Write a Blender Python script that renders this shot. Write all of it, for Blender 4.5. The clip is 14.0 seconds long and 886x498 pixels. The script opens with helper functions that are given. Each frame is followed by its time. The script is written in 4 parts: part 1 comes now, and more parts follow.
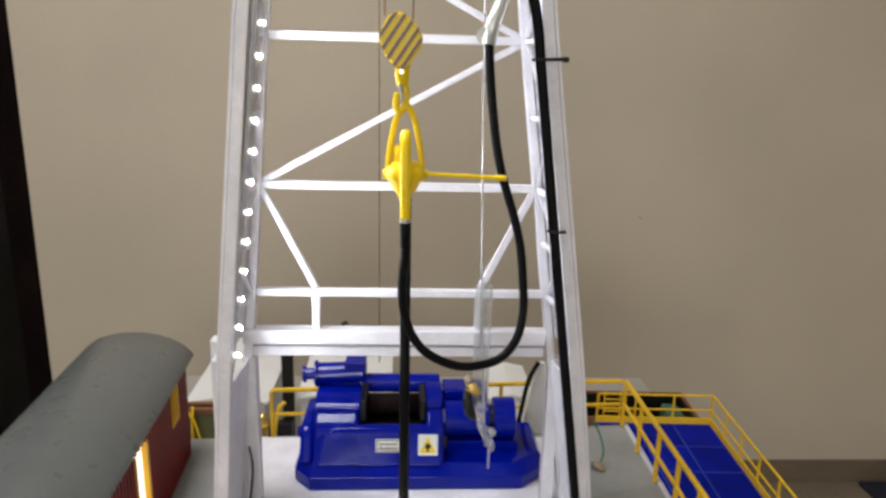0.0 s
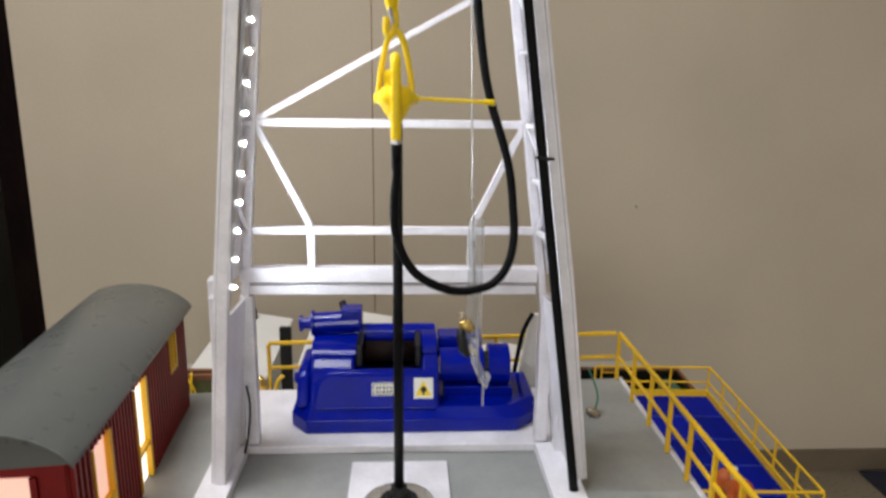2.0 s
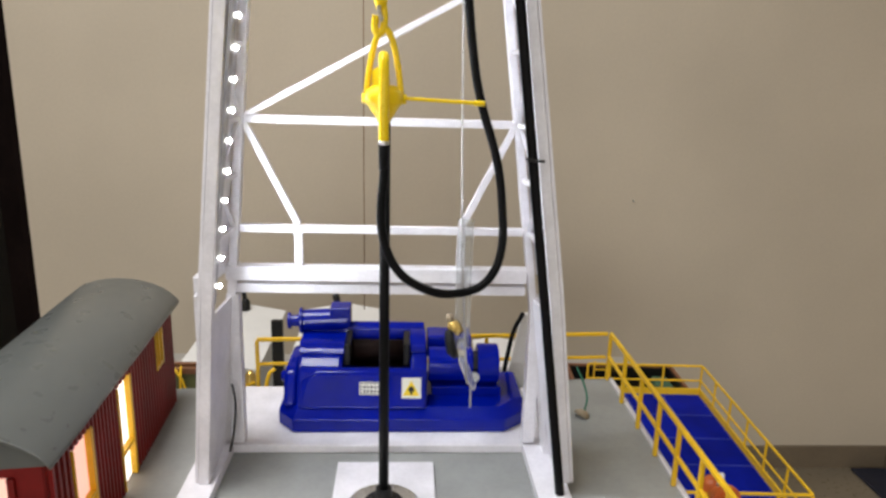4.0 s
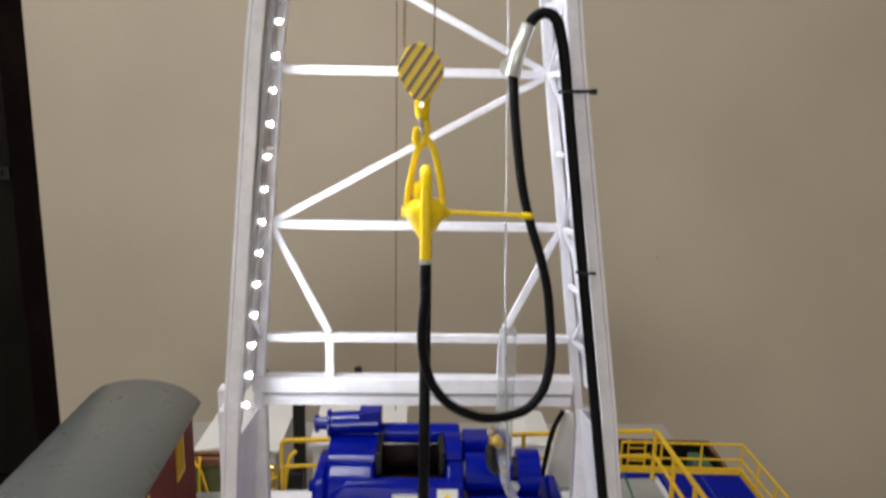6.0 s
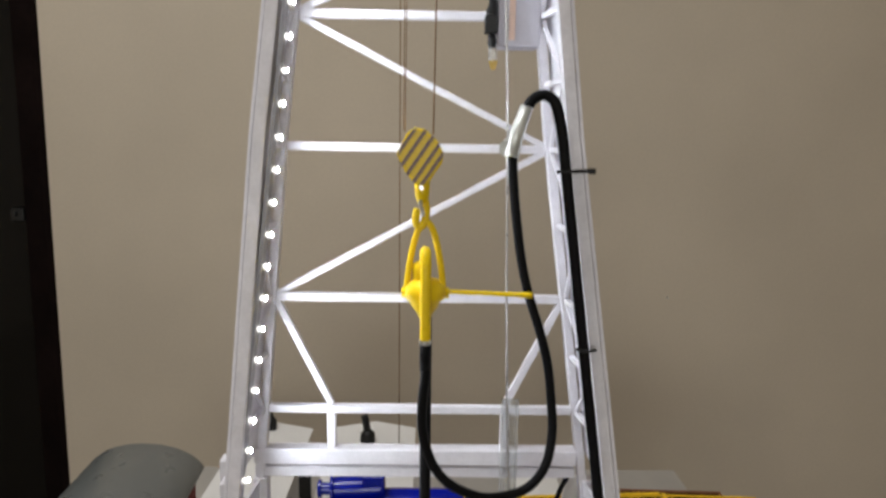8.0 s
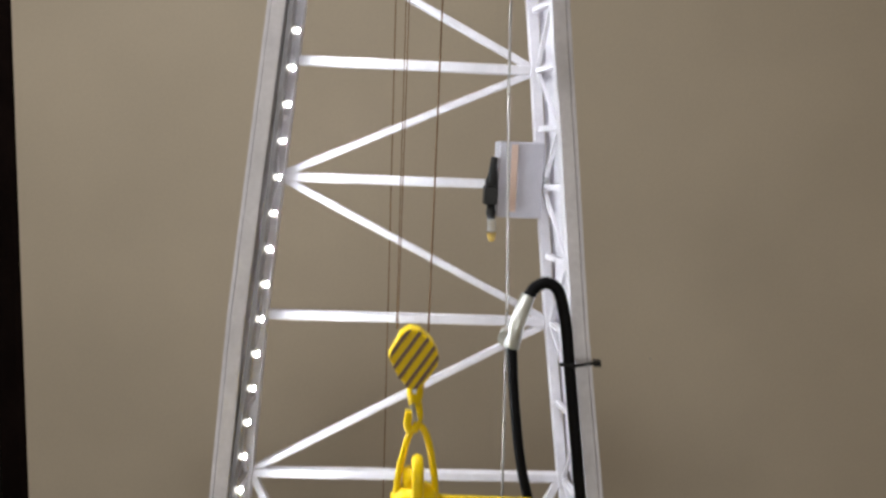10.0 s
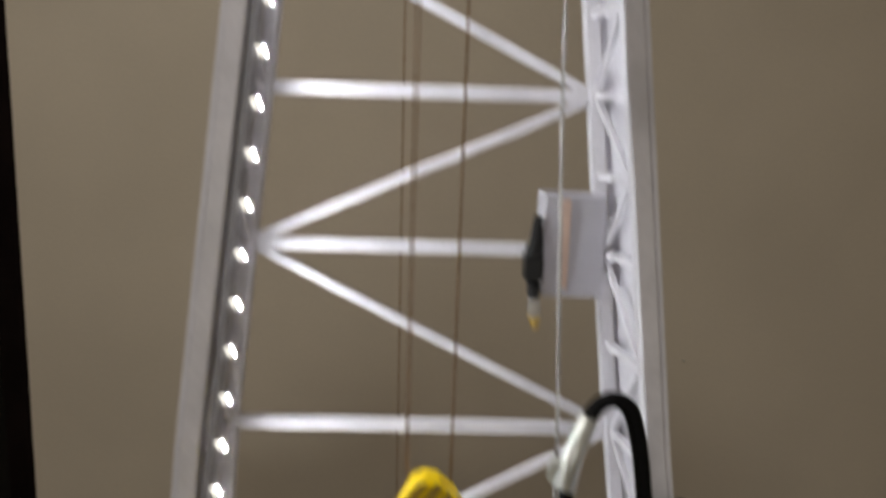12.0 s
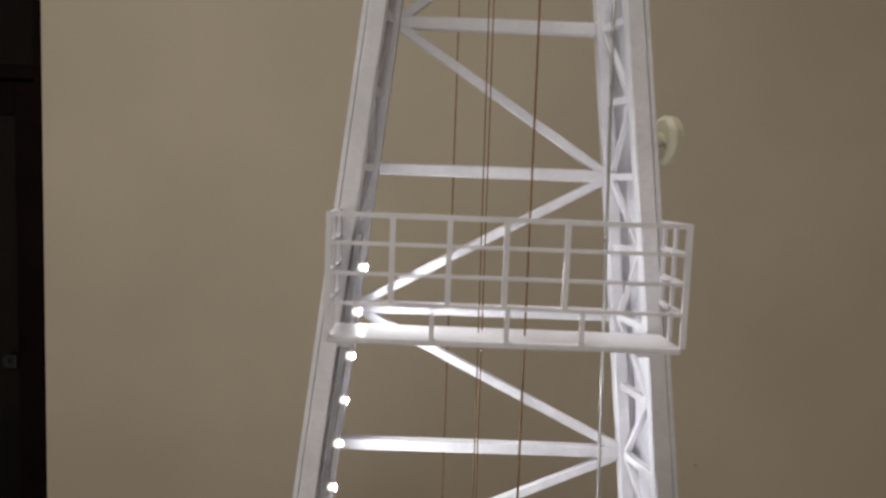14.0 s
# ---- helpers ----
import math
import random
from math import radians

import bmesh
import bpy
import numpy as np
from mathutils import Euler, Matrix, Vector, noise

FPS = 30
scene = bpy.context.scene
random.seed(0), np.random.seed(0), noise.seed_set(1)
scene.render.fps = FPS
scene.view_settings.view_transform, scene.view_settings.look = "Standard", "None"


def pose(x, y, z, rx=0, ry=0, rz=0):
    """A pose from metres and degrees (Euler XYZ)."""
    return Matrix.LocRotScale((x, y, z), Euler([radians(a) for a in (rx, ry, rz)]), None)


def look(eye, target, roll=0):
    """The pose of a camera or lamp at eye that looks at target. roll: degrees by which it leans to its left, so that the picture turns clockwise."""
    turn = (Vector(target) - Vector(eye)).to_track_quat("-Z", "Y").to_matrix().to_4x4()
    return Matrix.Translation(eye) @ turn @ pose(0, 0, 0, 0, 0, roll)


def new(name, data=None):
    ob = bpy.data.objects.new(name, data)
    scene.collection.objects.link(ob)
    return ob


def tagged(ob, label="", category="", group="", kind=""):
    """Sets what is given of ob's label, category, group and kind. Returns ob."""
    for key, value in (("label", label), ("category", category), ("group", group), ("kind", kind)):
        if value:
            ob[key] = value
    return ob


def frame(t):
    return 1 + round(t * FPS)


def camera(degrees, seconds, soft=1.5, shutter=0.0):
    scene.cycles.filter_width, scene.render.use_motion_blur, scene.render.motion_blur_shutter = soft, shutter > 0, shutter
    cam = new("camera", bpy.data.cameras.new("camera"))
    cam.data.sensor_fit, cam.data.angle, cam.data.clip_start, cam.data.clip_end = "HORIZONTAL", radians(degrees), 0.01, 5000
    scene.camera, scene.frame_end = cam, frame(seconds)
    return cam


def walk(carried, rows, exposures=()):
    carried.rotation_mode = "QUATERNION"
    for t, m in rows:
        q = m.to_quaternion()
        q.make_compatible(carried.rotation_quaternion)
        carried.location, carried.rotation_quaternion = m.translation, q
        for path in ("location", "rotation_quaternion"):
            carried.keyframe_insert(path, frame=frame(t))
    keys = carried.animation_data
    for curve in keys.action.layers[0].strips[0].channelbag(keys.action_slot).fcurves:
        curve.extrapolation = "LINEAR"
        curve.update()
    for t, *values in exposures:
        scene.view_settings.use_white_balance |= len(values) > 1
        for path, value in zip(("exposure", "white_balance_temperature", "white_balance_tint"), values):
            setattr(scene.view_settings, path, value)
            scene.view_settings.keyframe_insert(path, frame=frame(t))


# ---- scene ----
cam = camera(63.7, 14.0, soft=2.7, shutter=0.8)
PATH = [
    (0, (0.011, -0.683, 1.742), (0.118, 1.247, 1.229), 1.6),
    (0.5, (0.01, -0.696, 1.739), (0.08, 1.246, 1.267), 0.2),
    (1, (0.007, -0.701, 1.729), (0.104, 1.237, 1.247), 0.9),
    (1.5, (0.008, -0.716, 1.679), (0.117, 1.225, 1.211), 1.7),
    (2, (0.018, -0.714, 1.673), (0.126, 1.224, 1.19), 0.9),
    (2.2, (0.023, -0.717, 1.652), (0.128, 1.219, 1.158), 0.9),
    (4.3, (0.028, -0.697, 1.684), (0.141, 1.233, 1.172), 1.8),
    (4.5, (0.022, -0.691, 1.679), (0.139, 1.245, 1.193), 0.9),
    (5, (0.012, -0.675, 1.689), (0.138, 1.262, 1.206), 1.6),
    (5.5, (0.001, -0.666, 1.712), (0.084, 1.283, 1.272), 1.6),
    (6, (0.005, -0.648, 1.733), (0.076, 1.31, 1.334), 1.2),
    (6.5, (0.014, -0.634, 1.759), (0.092, 1.331, 1.397), 1.5),
    (7, (0.01, -0.637, 1.764), (0.076, 1.336, 1.443), 1.6),
    (7.5, (0.013, -0.644, 1.763), (0.055, 1.329, 1.439), 1.2),
    (8, (0.013, -0.645, 1.772), (0.052, 1.33, 1.455), 1.0),
    (8.5, (0.012, -0.639, 1.803), (0.066, 1.34, 1.518), 1.2),
    (9, (0.004, -0.63, 1.834), (0.076, 1.352, 1.574), 1.6),
    (9.2, (-0.001, -0.629, 1.86), (0.085, 1.35, 1.586), 2.1),
    (11.3, (0.0, -0.444, 1.904), (0.103, 1.542, 1.695), 2.2),
    (11.4, (0.007, -0.434, 1.899), (0.099, 1.552, 1.684), 2.1),
    (11.5, (0.017, -0.428, 1.894), (0.104, 1.558, 1.677), 1.9),
    (12, (0.0, -0.428, 1.942), (0.046, 1.545, 1.623), 1.8),
    (12.2, (-0.01, -0.4352, 1.98), (-0.0116, 1.5452, 1.7156), 1.66),
    (12.3, (-0.016, -0.4358, 1.995), (-0.0384, 1.5518, 1.7934), 1.74),
    (12.4, (-0.02, -0.4324, 2.014), (0.0238, 1.5584, 1.8422), 3.42),
    (12.5, (-0.019, -0.44, 2.031), (0.062, 1.551, 1.864), 2.1),
    (12.7, (-0.0264, -0.4412, 2.0682), (-0.0222, 1.5518, 1.915), 1.26),
    (13, (-0.016, -0.453, 2.086), (-0.05, 1.536, 1.888), -1.3),
    (13.2, (-0.0152, -0.4602, 2.0894), (-0.0562, 1.5334, 1.953), -0.96),
    (13.5, (-0.016, -0.446, 2.103), (-0.067, 1.552, 2.029), 0.0),
    (13.7, (-0.0268, -0.4492, 2.1224), (-0.0374, 1.5456, 1.9802), 1.28),
    (14, (-0.0345, -0.462, 2.14), (-0.0125, 1.53, 1.956), 2.2),
]
EXPOSURES = [(0, 0.04, 6280, 10), (0.5, 0.20, 6280, 10), (1, 0.28, 6280, 10), (1.5, 0.04, 6280, 10), (2, 0.04, 6280, 10), (4.3, 0.25, 6280, 10), (4.5, 0.25, 6280, 10), (5, -0.05, 6280, 10), (5.5, -0.05, 6280, 10), (6, -0.04, 6280, 10), (6.5, -0.15, 6280, 10), (7, -0.38, 6280, 10), (7.5, -0.36, 6280, 10), (8, -0.33, 6280, 10), (9, -0.38, 6280, 10), (11.3, -0.98, 6620, 10), (11.5, -1.08, 6620, 10), (12, -1.03, 6620, 10), (12.5, -0.83, 6620, 10), (14, -0.84, 6620, 10)]
walk(cam, [(t, look(eye, target, roll)) for t, eye, target, roll in PATH], EXPOSURES)

LAMP_A, LAMP_B, LED_GLOW = 180.0, 63.0, 2400.0
WALL_COL = (0.545, 0.474, 0.372)
# world and lights
world = bpy.data.worlds.new("room_air")
scene.world = world
world.use_nodes = True
world.node_tree.nodes["Background"].inputs[0].default_value = (0.75, 0.72, 0.66, 1)
world.node_tree.nodes["Background"].inputs[1].default_value = 0.02


def area_lamp(name, loc, target, sx, sy, power, colour):
    d = bpy.data.lights.new(name, "AREA")
    d.shape, d.size, d.size_y, d.energy, d.color = "RECTANGLE", sx, sy, power, colour
    ob = new(name, d)
    ob.matrix_world = look(loc, target)
    return ob


# an unseen fill light added behind the viewer, and the room's wide ceiling panel
area_lamp("front_fill_light", (-1.05, -9.02, 1.95), (-1.05, 2.0, 1.75), 3.0, 2.1, LAMP_A, (1.0, 0.985, 0.96))
area_lamp("ceiling_panel_light", (-0.75, -0.3, 3.96), (-0.75, -0.28, 0), 1.1, 1.1, LAMP_B, (1.0, 0.98, 0.95))


# ---- materials ----
def material(name, colour, rough=0.5, metal=0.0, vary=0.12, scale=8.0, fine=120.0, bump=0.15, coat=0.0, island=0.0, dist=0.0005, spec=0.5):
    """Paint, metal or rubber with stains at a large scale, grain at a small one, and a fine relief."""
    m = bpy.data.materials.new(name)
    m.use_nodes = True
    nt = m.node_tree
    b = nt.nodes["Principled BSDF"]
    tc = nt.nodes.new("ShaderNodeTexCoord")
    n1, n2 = nt.nodes.new("ShaderNodeTexNoise"), nt.nodes.new("ShaderNodeTexNoise")
    n1.inputs["Scale"].default_value, n1.inputs["Detail"].default_value = scale, 5
    n2.inputs["Scale"].default_value, n2.inputs["Detail"].default_value = fine, 3
    for n in (n1, n2):
        nt.links.new(tc.outputs["Object"], n.inputs["Vector"])
    ramp = nt.nodes.new("ShaderNodeMapRange")
    ramp.inputs[1].default_value, ramp.inputs[2].default_value = 0.3, 0.7
    ramp.inputs[3].default_value, ramp.inputs[4].default_value = 1 - vary, 1 + vary
    nt.links.new(n1.outputs[0], ramp.inputs[0])
    r2 = nt.nodes.new("ShaderNodeMapRange")
    r2.inputs[1].default_value, r2.inputs[2].default_value = 0.3, 0.7
    r2.inputs[3].default_value, r2.inputs[4].default_value = 1 - vary * 0.4, 1 + vary * 0.4
    nt.links.new(n2.outputs[0], r2.inputs[0])
    mul = nt.nodes.new("ShaderNodeMath")
    mul.operation = "MULTIPLY"
    nt.links.new(ramp.outputs[0], mul.inputs[0])
    nt.links.new(r2.outputs[0], mul.inputs[1])
    last = mul
    if island:
        oi = nt.nodes.new("ShaderNodeObjectInfo")
        r3 = nt.nodes.new("ShaderNodeMapRange")
        r3.inputs[3].default_value, r3.inputs[4].default_value = 1 - island, 1 + island
        nt.links.new(oi.outputs["Random"], r3.inputs[0])
        m3 = nt.nodes.new("ShaderNodeMath")
        m3.operation = "MULTIPLY"
        nt.links.new(mul.outputs[0], m3.inputs[0])
        nt.links.new(r3.outputs[0], m3.inputs[1])
        last = m3
    mix = nt.nodes.new("ShaderNodeVectorMath")
    mix.operation = "SCALE"
    mix.inputs[0].default_value = colour
    nt.links.new(last.outputs[0], mix.inputs["Scale"])
    nt.links.new(mix.outputs[0], b.inputs["Base Color"])
    rr = nt.nodes.new("ShaderNodeMapRange")
    rr.inputs[3].default_value, rr.inputs[4].default_value = max(0.03, rough - 0.1), min(1, rough + 0.1)
    nt.links.new(n2.outputs[0], rr.inputs[0])
    nt.links.new(rr.outputs[0], b.inputs["Roughness"])
    b.inputs["Metallic"].default_value = metal
    b.inputs["Coat Weight"].default_value = coat
    b.inputs["Specular IOR Level"].default_value = spec
    b.inputs["Coat Roughness"].default_value = 0.08
    if bump:
        bp = nt.nodes.new("ShaderNodeBump")
        bp.inputs["Strength"].default_value, bp.inputs["Distance"].default_value = bump, dist
        nt.links.new(n2.outputs[0], bp.inputs["Height"])
        nt.links.new(bp.outputs[0], b.inputs["Normal"])
    return m


def glow(name, colour, strength):
    m = bpy.data.materials.new(name)
    m.use_nodes = True
    b = m.node_tree.nodes["Principled BSDF"]
    b.inputs["Base Color"].default_value = (*colour, 1)
    b.inputs["Emission Color"].default_value = (*colour, 1)
    b.inputs["Emission Strength"].default_value = strength
    return m


def glass(name, colour, rough=0.03, trans=1.0):
    m = bpy.data.materials.new(name)
    m.use_nodes = True
    b = m.node_tree.nodes["Principled BSDF"]
    b.inputs["Base Color"].default_value = (*colour, 1)
    b.inputs["Transmission Weight"].default_value = trans
    b.inputs["Roughness"].default_value = rough
    b.inputs["IOR"].default_value = 1.45
    return m


WHITE = material("white_enamel", (0.78, 0.765, 0.81), 0.38, vary=0.10, scale=28, fine=260, bump=0.12)
WHITE_MATT = material("white_board", (0.80, 0.79, 0.77), 0.6, vary=0.05, scale=9, fine=200)
WALL = material("beige_wall_paint", WALL_COL, 0.75, vary=0.06, scale=1.6, fine=90, bump=0.25, dist=0.001)
CEIL = material("ceiling_paint", (0.75, 0.73, 0.68), 0.8, vary=0.03, scale=1.5, fine=60)
SKIRT = material("skirting_tile", (0.165, 0.128, 0.086), 0.4, vary=0.12, scale=5, fine=60)
FLOOR = material("floor_tile", (0.22, 0.185, 0.135), 0.3, vary=0.1, scale=4, fine=50, island=0.06)
GROUT = material("tile_grout", (0.14, 0.12, 0.10), 0.8)
DECK = material("grey_deck_paint", (0.31, 0.32, 0.31), 0.5, vary=0.12, scale=16, fine=220)
BLUE = material("blue_gloss_enamel", (0.0006, 0.007, 0.27), 0.10, vary=0.14, scale=20, fine=45, bump=0.2, dist=0.0012, spec=0.28)
BLUE_SEAM = material("worn_blue_seam", (0.02, 0.045, 0.40), 0.4, vary=0.3, scale=40, fine=200)
DRUM = material("dark_rusty_drum", (0.007, 0.003, 0.0025), 0.7, vary=0.4, scale=60, fine=300, spec=0.1)
BLUE_MATT = material("blue_panel_paint", (0.001, 0.008, 0.25), 0.45, vary=0.2, scale=22, fine=190, bump=0.2, island=0.14, spec=0.04)
YELLOW = material("yellow_rail_paint", (0.82, 0.50, 0.008), 0.4, vary=0.1, scale=25, fine=300)
YELLOW_G = material("yellow_gloss_enamel", (0.88, 0.62, 0.005), 0.3, vary=0.06, scale=40, fine=300, spec=0.22)
RED = material("dark_red_cladding", (0.19, 0.006, 0.005), 0.45, vary=0.18, scale=30, fine=300, spec=0.3)
ROOF = material("grey_roof_sheet", (0.110, 0.117, 0.113), 0.30, vary=0.05, scale=9, fine=40, bump=0.0, spec=0.45)
BLACK = material("black_rubber", (0.004, 0.004, 0.0045), 0.5, vary=0.25, scale=60, fine=500, bump=0.3, spec=0.1)
BLACK_P = material("black_painted_metal", (0.008, 0.008, 0.008), 0.4, vary=0.2, scale=50, fine=300, spec=0.3)
BROWN = material("brown_stripe_paint", (0.16, 0.09, 0.05), 0.4, vary=0.1, scale=40, fine=300)
STEEL = material("bare_steel", (0.62, 0.62, 0.60), 0.3, metal=0.9, vary=0.15, scale=60, fine=500)
ALU = material("aluminium_sleeve", (0.66, 0.68, 0.64), 0.35, metal=0.6, vary=0.1, scale=60, fine=500)
DIM = material("dull_dark_metal", (0.018, 0.018, 0.017), 0.4, metal=0.3, vary=0.2, scale=40)
CORD = material("brown_cord", (0.21, 0.115, 0.05), 0.8, vary=0.2, scale=100, fine=900)
WIRE = material("thin_steel_wire", (0.55, 0.55, 0.54), 0.3, metal=0.8, vary=0.1)
CREAM = material("cream_plastic", (0.62, 0.58, 0.44), 0.45, vary=0.06, scale=30)
WOOD = material("brown_wood_edge", (0.19, 0.075, 0.03), 0.5, vary=0.25, scale=30, fine=200)
# brown wood taken almost to black, with the door's shadow in it
SHADE_WOOD = material("shaded_door_wood", (0.007, 0.004, 0.0035), 0.65, vary=0.4, scale=5, fine=40, spec=0.04)
# near black: the darkness of the unlit room is in this colour
UNLIT = material("unlit_room_black", (0.006, 0.005, 0.0045), 0.8, vary=0.3, scale=3, spec=0.1)
GREEN = material("green_cloth", (0.06, 0.13, 0.07), 0.7, vary=0.3, scale=30)
BRASS = material("brass", (0.60, 0.42, 0.12), 0.3, metal=0.8, vary=0.2, scale=80)
PAPER = material("label_paper", (0.80, 0.80, 0.74), 0.5, vary=0.04, scale=40)
SIGN_Y = material("warning_yellow", (0.85, 0.62, 0.02), 0.5, vary=0.05)
INK = material("black_ink", (0.01, 0.01, 0.012), 0.6, vary=0.1)
SAND = material("tan_rubber", (0.30, 0.24, 0.16), 0.6, vary=0.15, scale=60)
GREENTUBE = material("green_tube", (0.02, 0.16, 0.10), 0.4, vary=0.15, scale=60)
ORANGE_R = material("red_fitting_paint", (0.50, 0.11, 0.02), 0.4, vary=0.2, scale=60)
TAPE = material("salmon_tape", (0.62, 0.45, 0.36), 0.5, vary=0.1, scale=60)
TAPE_GREY = material("grey_strip_backing", (0.34, 0.34, 0.37), 0.5, vary=0.15, scale=40, fine=300)
CASE = material("lilac_grey_case", (0.50, 0.49, 0.54), 0.5, vary=0.06, scale=40, fine=300)
TABLE = material("plinth_laminate", (0.42, 0.40, 0.37), 0.5, vary=0.06, scale=5, fine=80)
# dark glass, blackened further for the shadow at the door
GLASS = glass("shaded_door_glass", (0.012, 0.011, 0.010), 0.12, 0.6)
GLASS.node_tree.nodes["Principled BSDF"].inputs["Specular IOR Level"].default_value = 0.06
CLEAR = glass("clear_acrylic", (0.93, 0.95, 0.95), 0.12, 0.85)
LED = glow("led_lens", (1.0, 0.97, 0.88), 2.6)
CHIP = glow("led_chip_light", (0.90, 0.95, 1.0), LED_GLOW)
LAMPGLOW = glow("lit_window_sheet", (1.0, 0.60, 0.47), 0.62)
LAMPGLOW_W = glow("lit_doorway_sheet", (1.0, 0.88, 0.76), 1.25)


# ---- mesh helpers ----
def finish(name, bm, mat, parent=None, label="", smooth=False, bevel=0.0):
    me = bpy.data.meshes.new(name)
    bmesh.ops.recalc_face_normals(bm, faces=bm.faces[:])
    bm.to_mesh(me)
    bm.free()
    for mt in (mat if isinstance(mat, (list, tuple)) else [mat]):
        me.materials.append(mt)
    if smooth:
        for p in me.polygons:
            p.use_smooth = True
    ob = new(name, me)
    if parent is not None:
        ob.parent = parent
    if label:
        ob["label"] = label
    if bevel:
        md = ob.modifiers.new("edge", "BEVEL")
        md.width, md.segments, md.limit_method = bevel, 3 if smooth else 2, "ANGLE"
        md.harden_normals = smooth
    return ob


def part(name, bm, mat, parent, label="", smooth=False, bevel=0.0):
    return finish(name, bm, mat, parent, label, smooth, bevel)


def thing(name, label, category, group="", kind=""):
    return tagged(new(name), label, category, group, kind)


def box(x0, x1, y0, y1, z0, z1, bm=None, m=None):
    bm = bm or bmesh.new()
    vs = bmesh.ops.create_cube(bm, size=1)["verts"]
    for v in vs:
        v.co = Vector((x0 + (v.co.x + 0.5) * (x1 - x0), y0 + (v.co.y + 0.5) * (y1 - y0), z0 + (v.co.z + 0.5) * (z1 - z0)))
        if m is not None:
            v.co = m @ v.co
    return bm


def beam(a, b, w, d, bm=None, up=(0, 1, 0)):
    """A straight bar from a to b; w across, d along the direction up."""
    bm = bm or bmesh.new()
    a, b = Vector(a), Vector(b)
    t = (b - a).normalized()
    u = Vector(up)
    if abs(u.normalized().dot(t)) > 0.99:
        u = Vector((0, 0, 1))
    u = (u - t * u.dot(t)).normalized()
    s = t.cross(u)
    ring = [(-w / 2, -d / 2), (w / 2, -d / 2), (w / 2, d / 2), (-w / 2, d / 2)]
    va = [bm.verts.new(a + s * i + u * j) for i, j in ring]
    vb = [bm.verts.new(b + s * i + u * j) for i, j in ring]
    bm.faces.new(va[::-1])
    bm.faces.new(vb)
    for i in range(4):
        j = (i + 1) % 4
        bm.faces.new((va[i], va[j], vb[j], vb[i]))
    return bm


def polybeam(points, w, d, bm=None):
    """A square bar along points, w along x and d along y."""
    bm = bm or bmesh.new()
    rings = [[bm.verts.new((x + i * w / 2, y + j * d / 2, z)) for i, j in ((-1, -1), (1, -1), (1, 1), (-1, 1))] for x, y, z in points]
    bm.faces.new(rings[0][::-1])
    bm.faces.new(rings[-1])
    for A, B in zip(rings, rings[1:]):
        for k in range(4):
            bm.faces.new((A[k], A[(k + 1) % 4], B[(k + 1) % 4], B[k]))
    return bm


def tube(points, r, bm=None, seg=12, closed=False):
    """A round bar along points; r is one radius or one for each point."""
    bm = bm or bmesh.new()
    pts = [Vector(p) for p in points]
    n = len(pts)
    rs = r if isinstance(r, (list, tuple)) else [r] * n
    rings, ref = [], None
    for i, p in enumerate(pts):
        if closed:
            t = (pts[(i + 1) % n] - pts[i - 1]).normalized()
        else:
            t = (pts[min(i + 1, n - 1)] - pts[max(i - 1, 0)]).normalized()
        if ref is None:
            ref = t.orthogonal().normalized()
        ref = (ref - t * ref.dot(t)).normalized()
        s = t.cross(ref)
        rings.append([bm.verts.new(p + (ref * math.cos(a) + s * math.sin(a)) * rs[i]) for a in [2 * math.pi * k / seg for k in range(seg)]])
    for i in range(n if closed else n - 1):
        A, B = rings[i], rings[(i + 1) % n]
        for k in range(seg):
            bm.faces.new((A[k], A[(k + 1) % seg], B[(k + 1) % seg], B[k]))
    if not closed:
        bm.faces.new(rings[0][::-1])
        bm.faces.new(rings[-1])
    return bm


def spline(pts, steps=8):
    """Catmull-Rom through points."""
    P = [Vector(p) for p in pts]
    P = [P[0] * 2 - P[1]] + P + [P[-1] * 2 - P[-2]]
    out = []
    for i in range(1, len(P) - 2):
        for k in range(steps):
            t = k / steps
            a, b, c, d = P[i - 1:i + 3]
            out.append(0.5 * (2 * b + (c - a) * t + (2 * a - 5 * b + 4 * c - d) * t * t + (3 * b - a - 3 * c + d) * t ** 3))
    return out + [P[-2]]


def prism(outline, y0, y1, bm=None):
    """An outline in x, z drawn out from y0 to y1."""
    bm = bm or bmesh.new()
    A = [bm.verts.new((x, y0, z)) for x, z in outline]
    B = [bm.verts.new((x, y1, z)) for x, z in outline]
    bm.faces.new(A[::-1])
    bm.faces.new(B)
    n = len(A)
    for i in range(n):
        bm.faces.new((A[i], A[(i + 1) % n], B[(i + 1) % n], B[i]))
    return bm


def prism_x(outline, x0, x1, bm=None):
    """An outline in y, z drawn out from x0 to x1."""
    bm = bm or bmesh.new()
    A = [bm.verts.new((x0, y, z)) for y, z in outline]
    B = [bm.verts.new((x1, y, z)) for y, z in outline]
    bm.faces.new(A[::-1])
    bm.faces.new(B)
    n = len(A)
    for i in range(n):
        bm.faces.new((A[i], A[(i + 1) % n], B[(i + 1) % n], B[i]))
    return bm


def disc(c, axis, r, h, bm=None, seg=24):
    a = Vector(axis).normalized() * h / 2
    return tube([Vector(c) - a, Vector(c) + a], r, bm, seg)


def plan_slab(outline, z0, z1):
    """A flat slab from an outline in x, y."""
    bm = bmesh.new()
    A = [bm.verts.new((x, y, z0)) for x, y in outline]
    B = [bm.verts.new((x, y, z1)) for x, y in outline]
    bm.faces.new(A[::-1])
    bm.faces.new(B)
    for i in range(len(A)):
        j = (i + 1) % len(A)
        bm.faces.new((A[i], A[j], B[j], B[i]))
    return bm


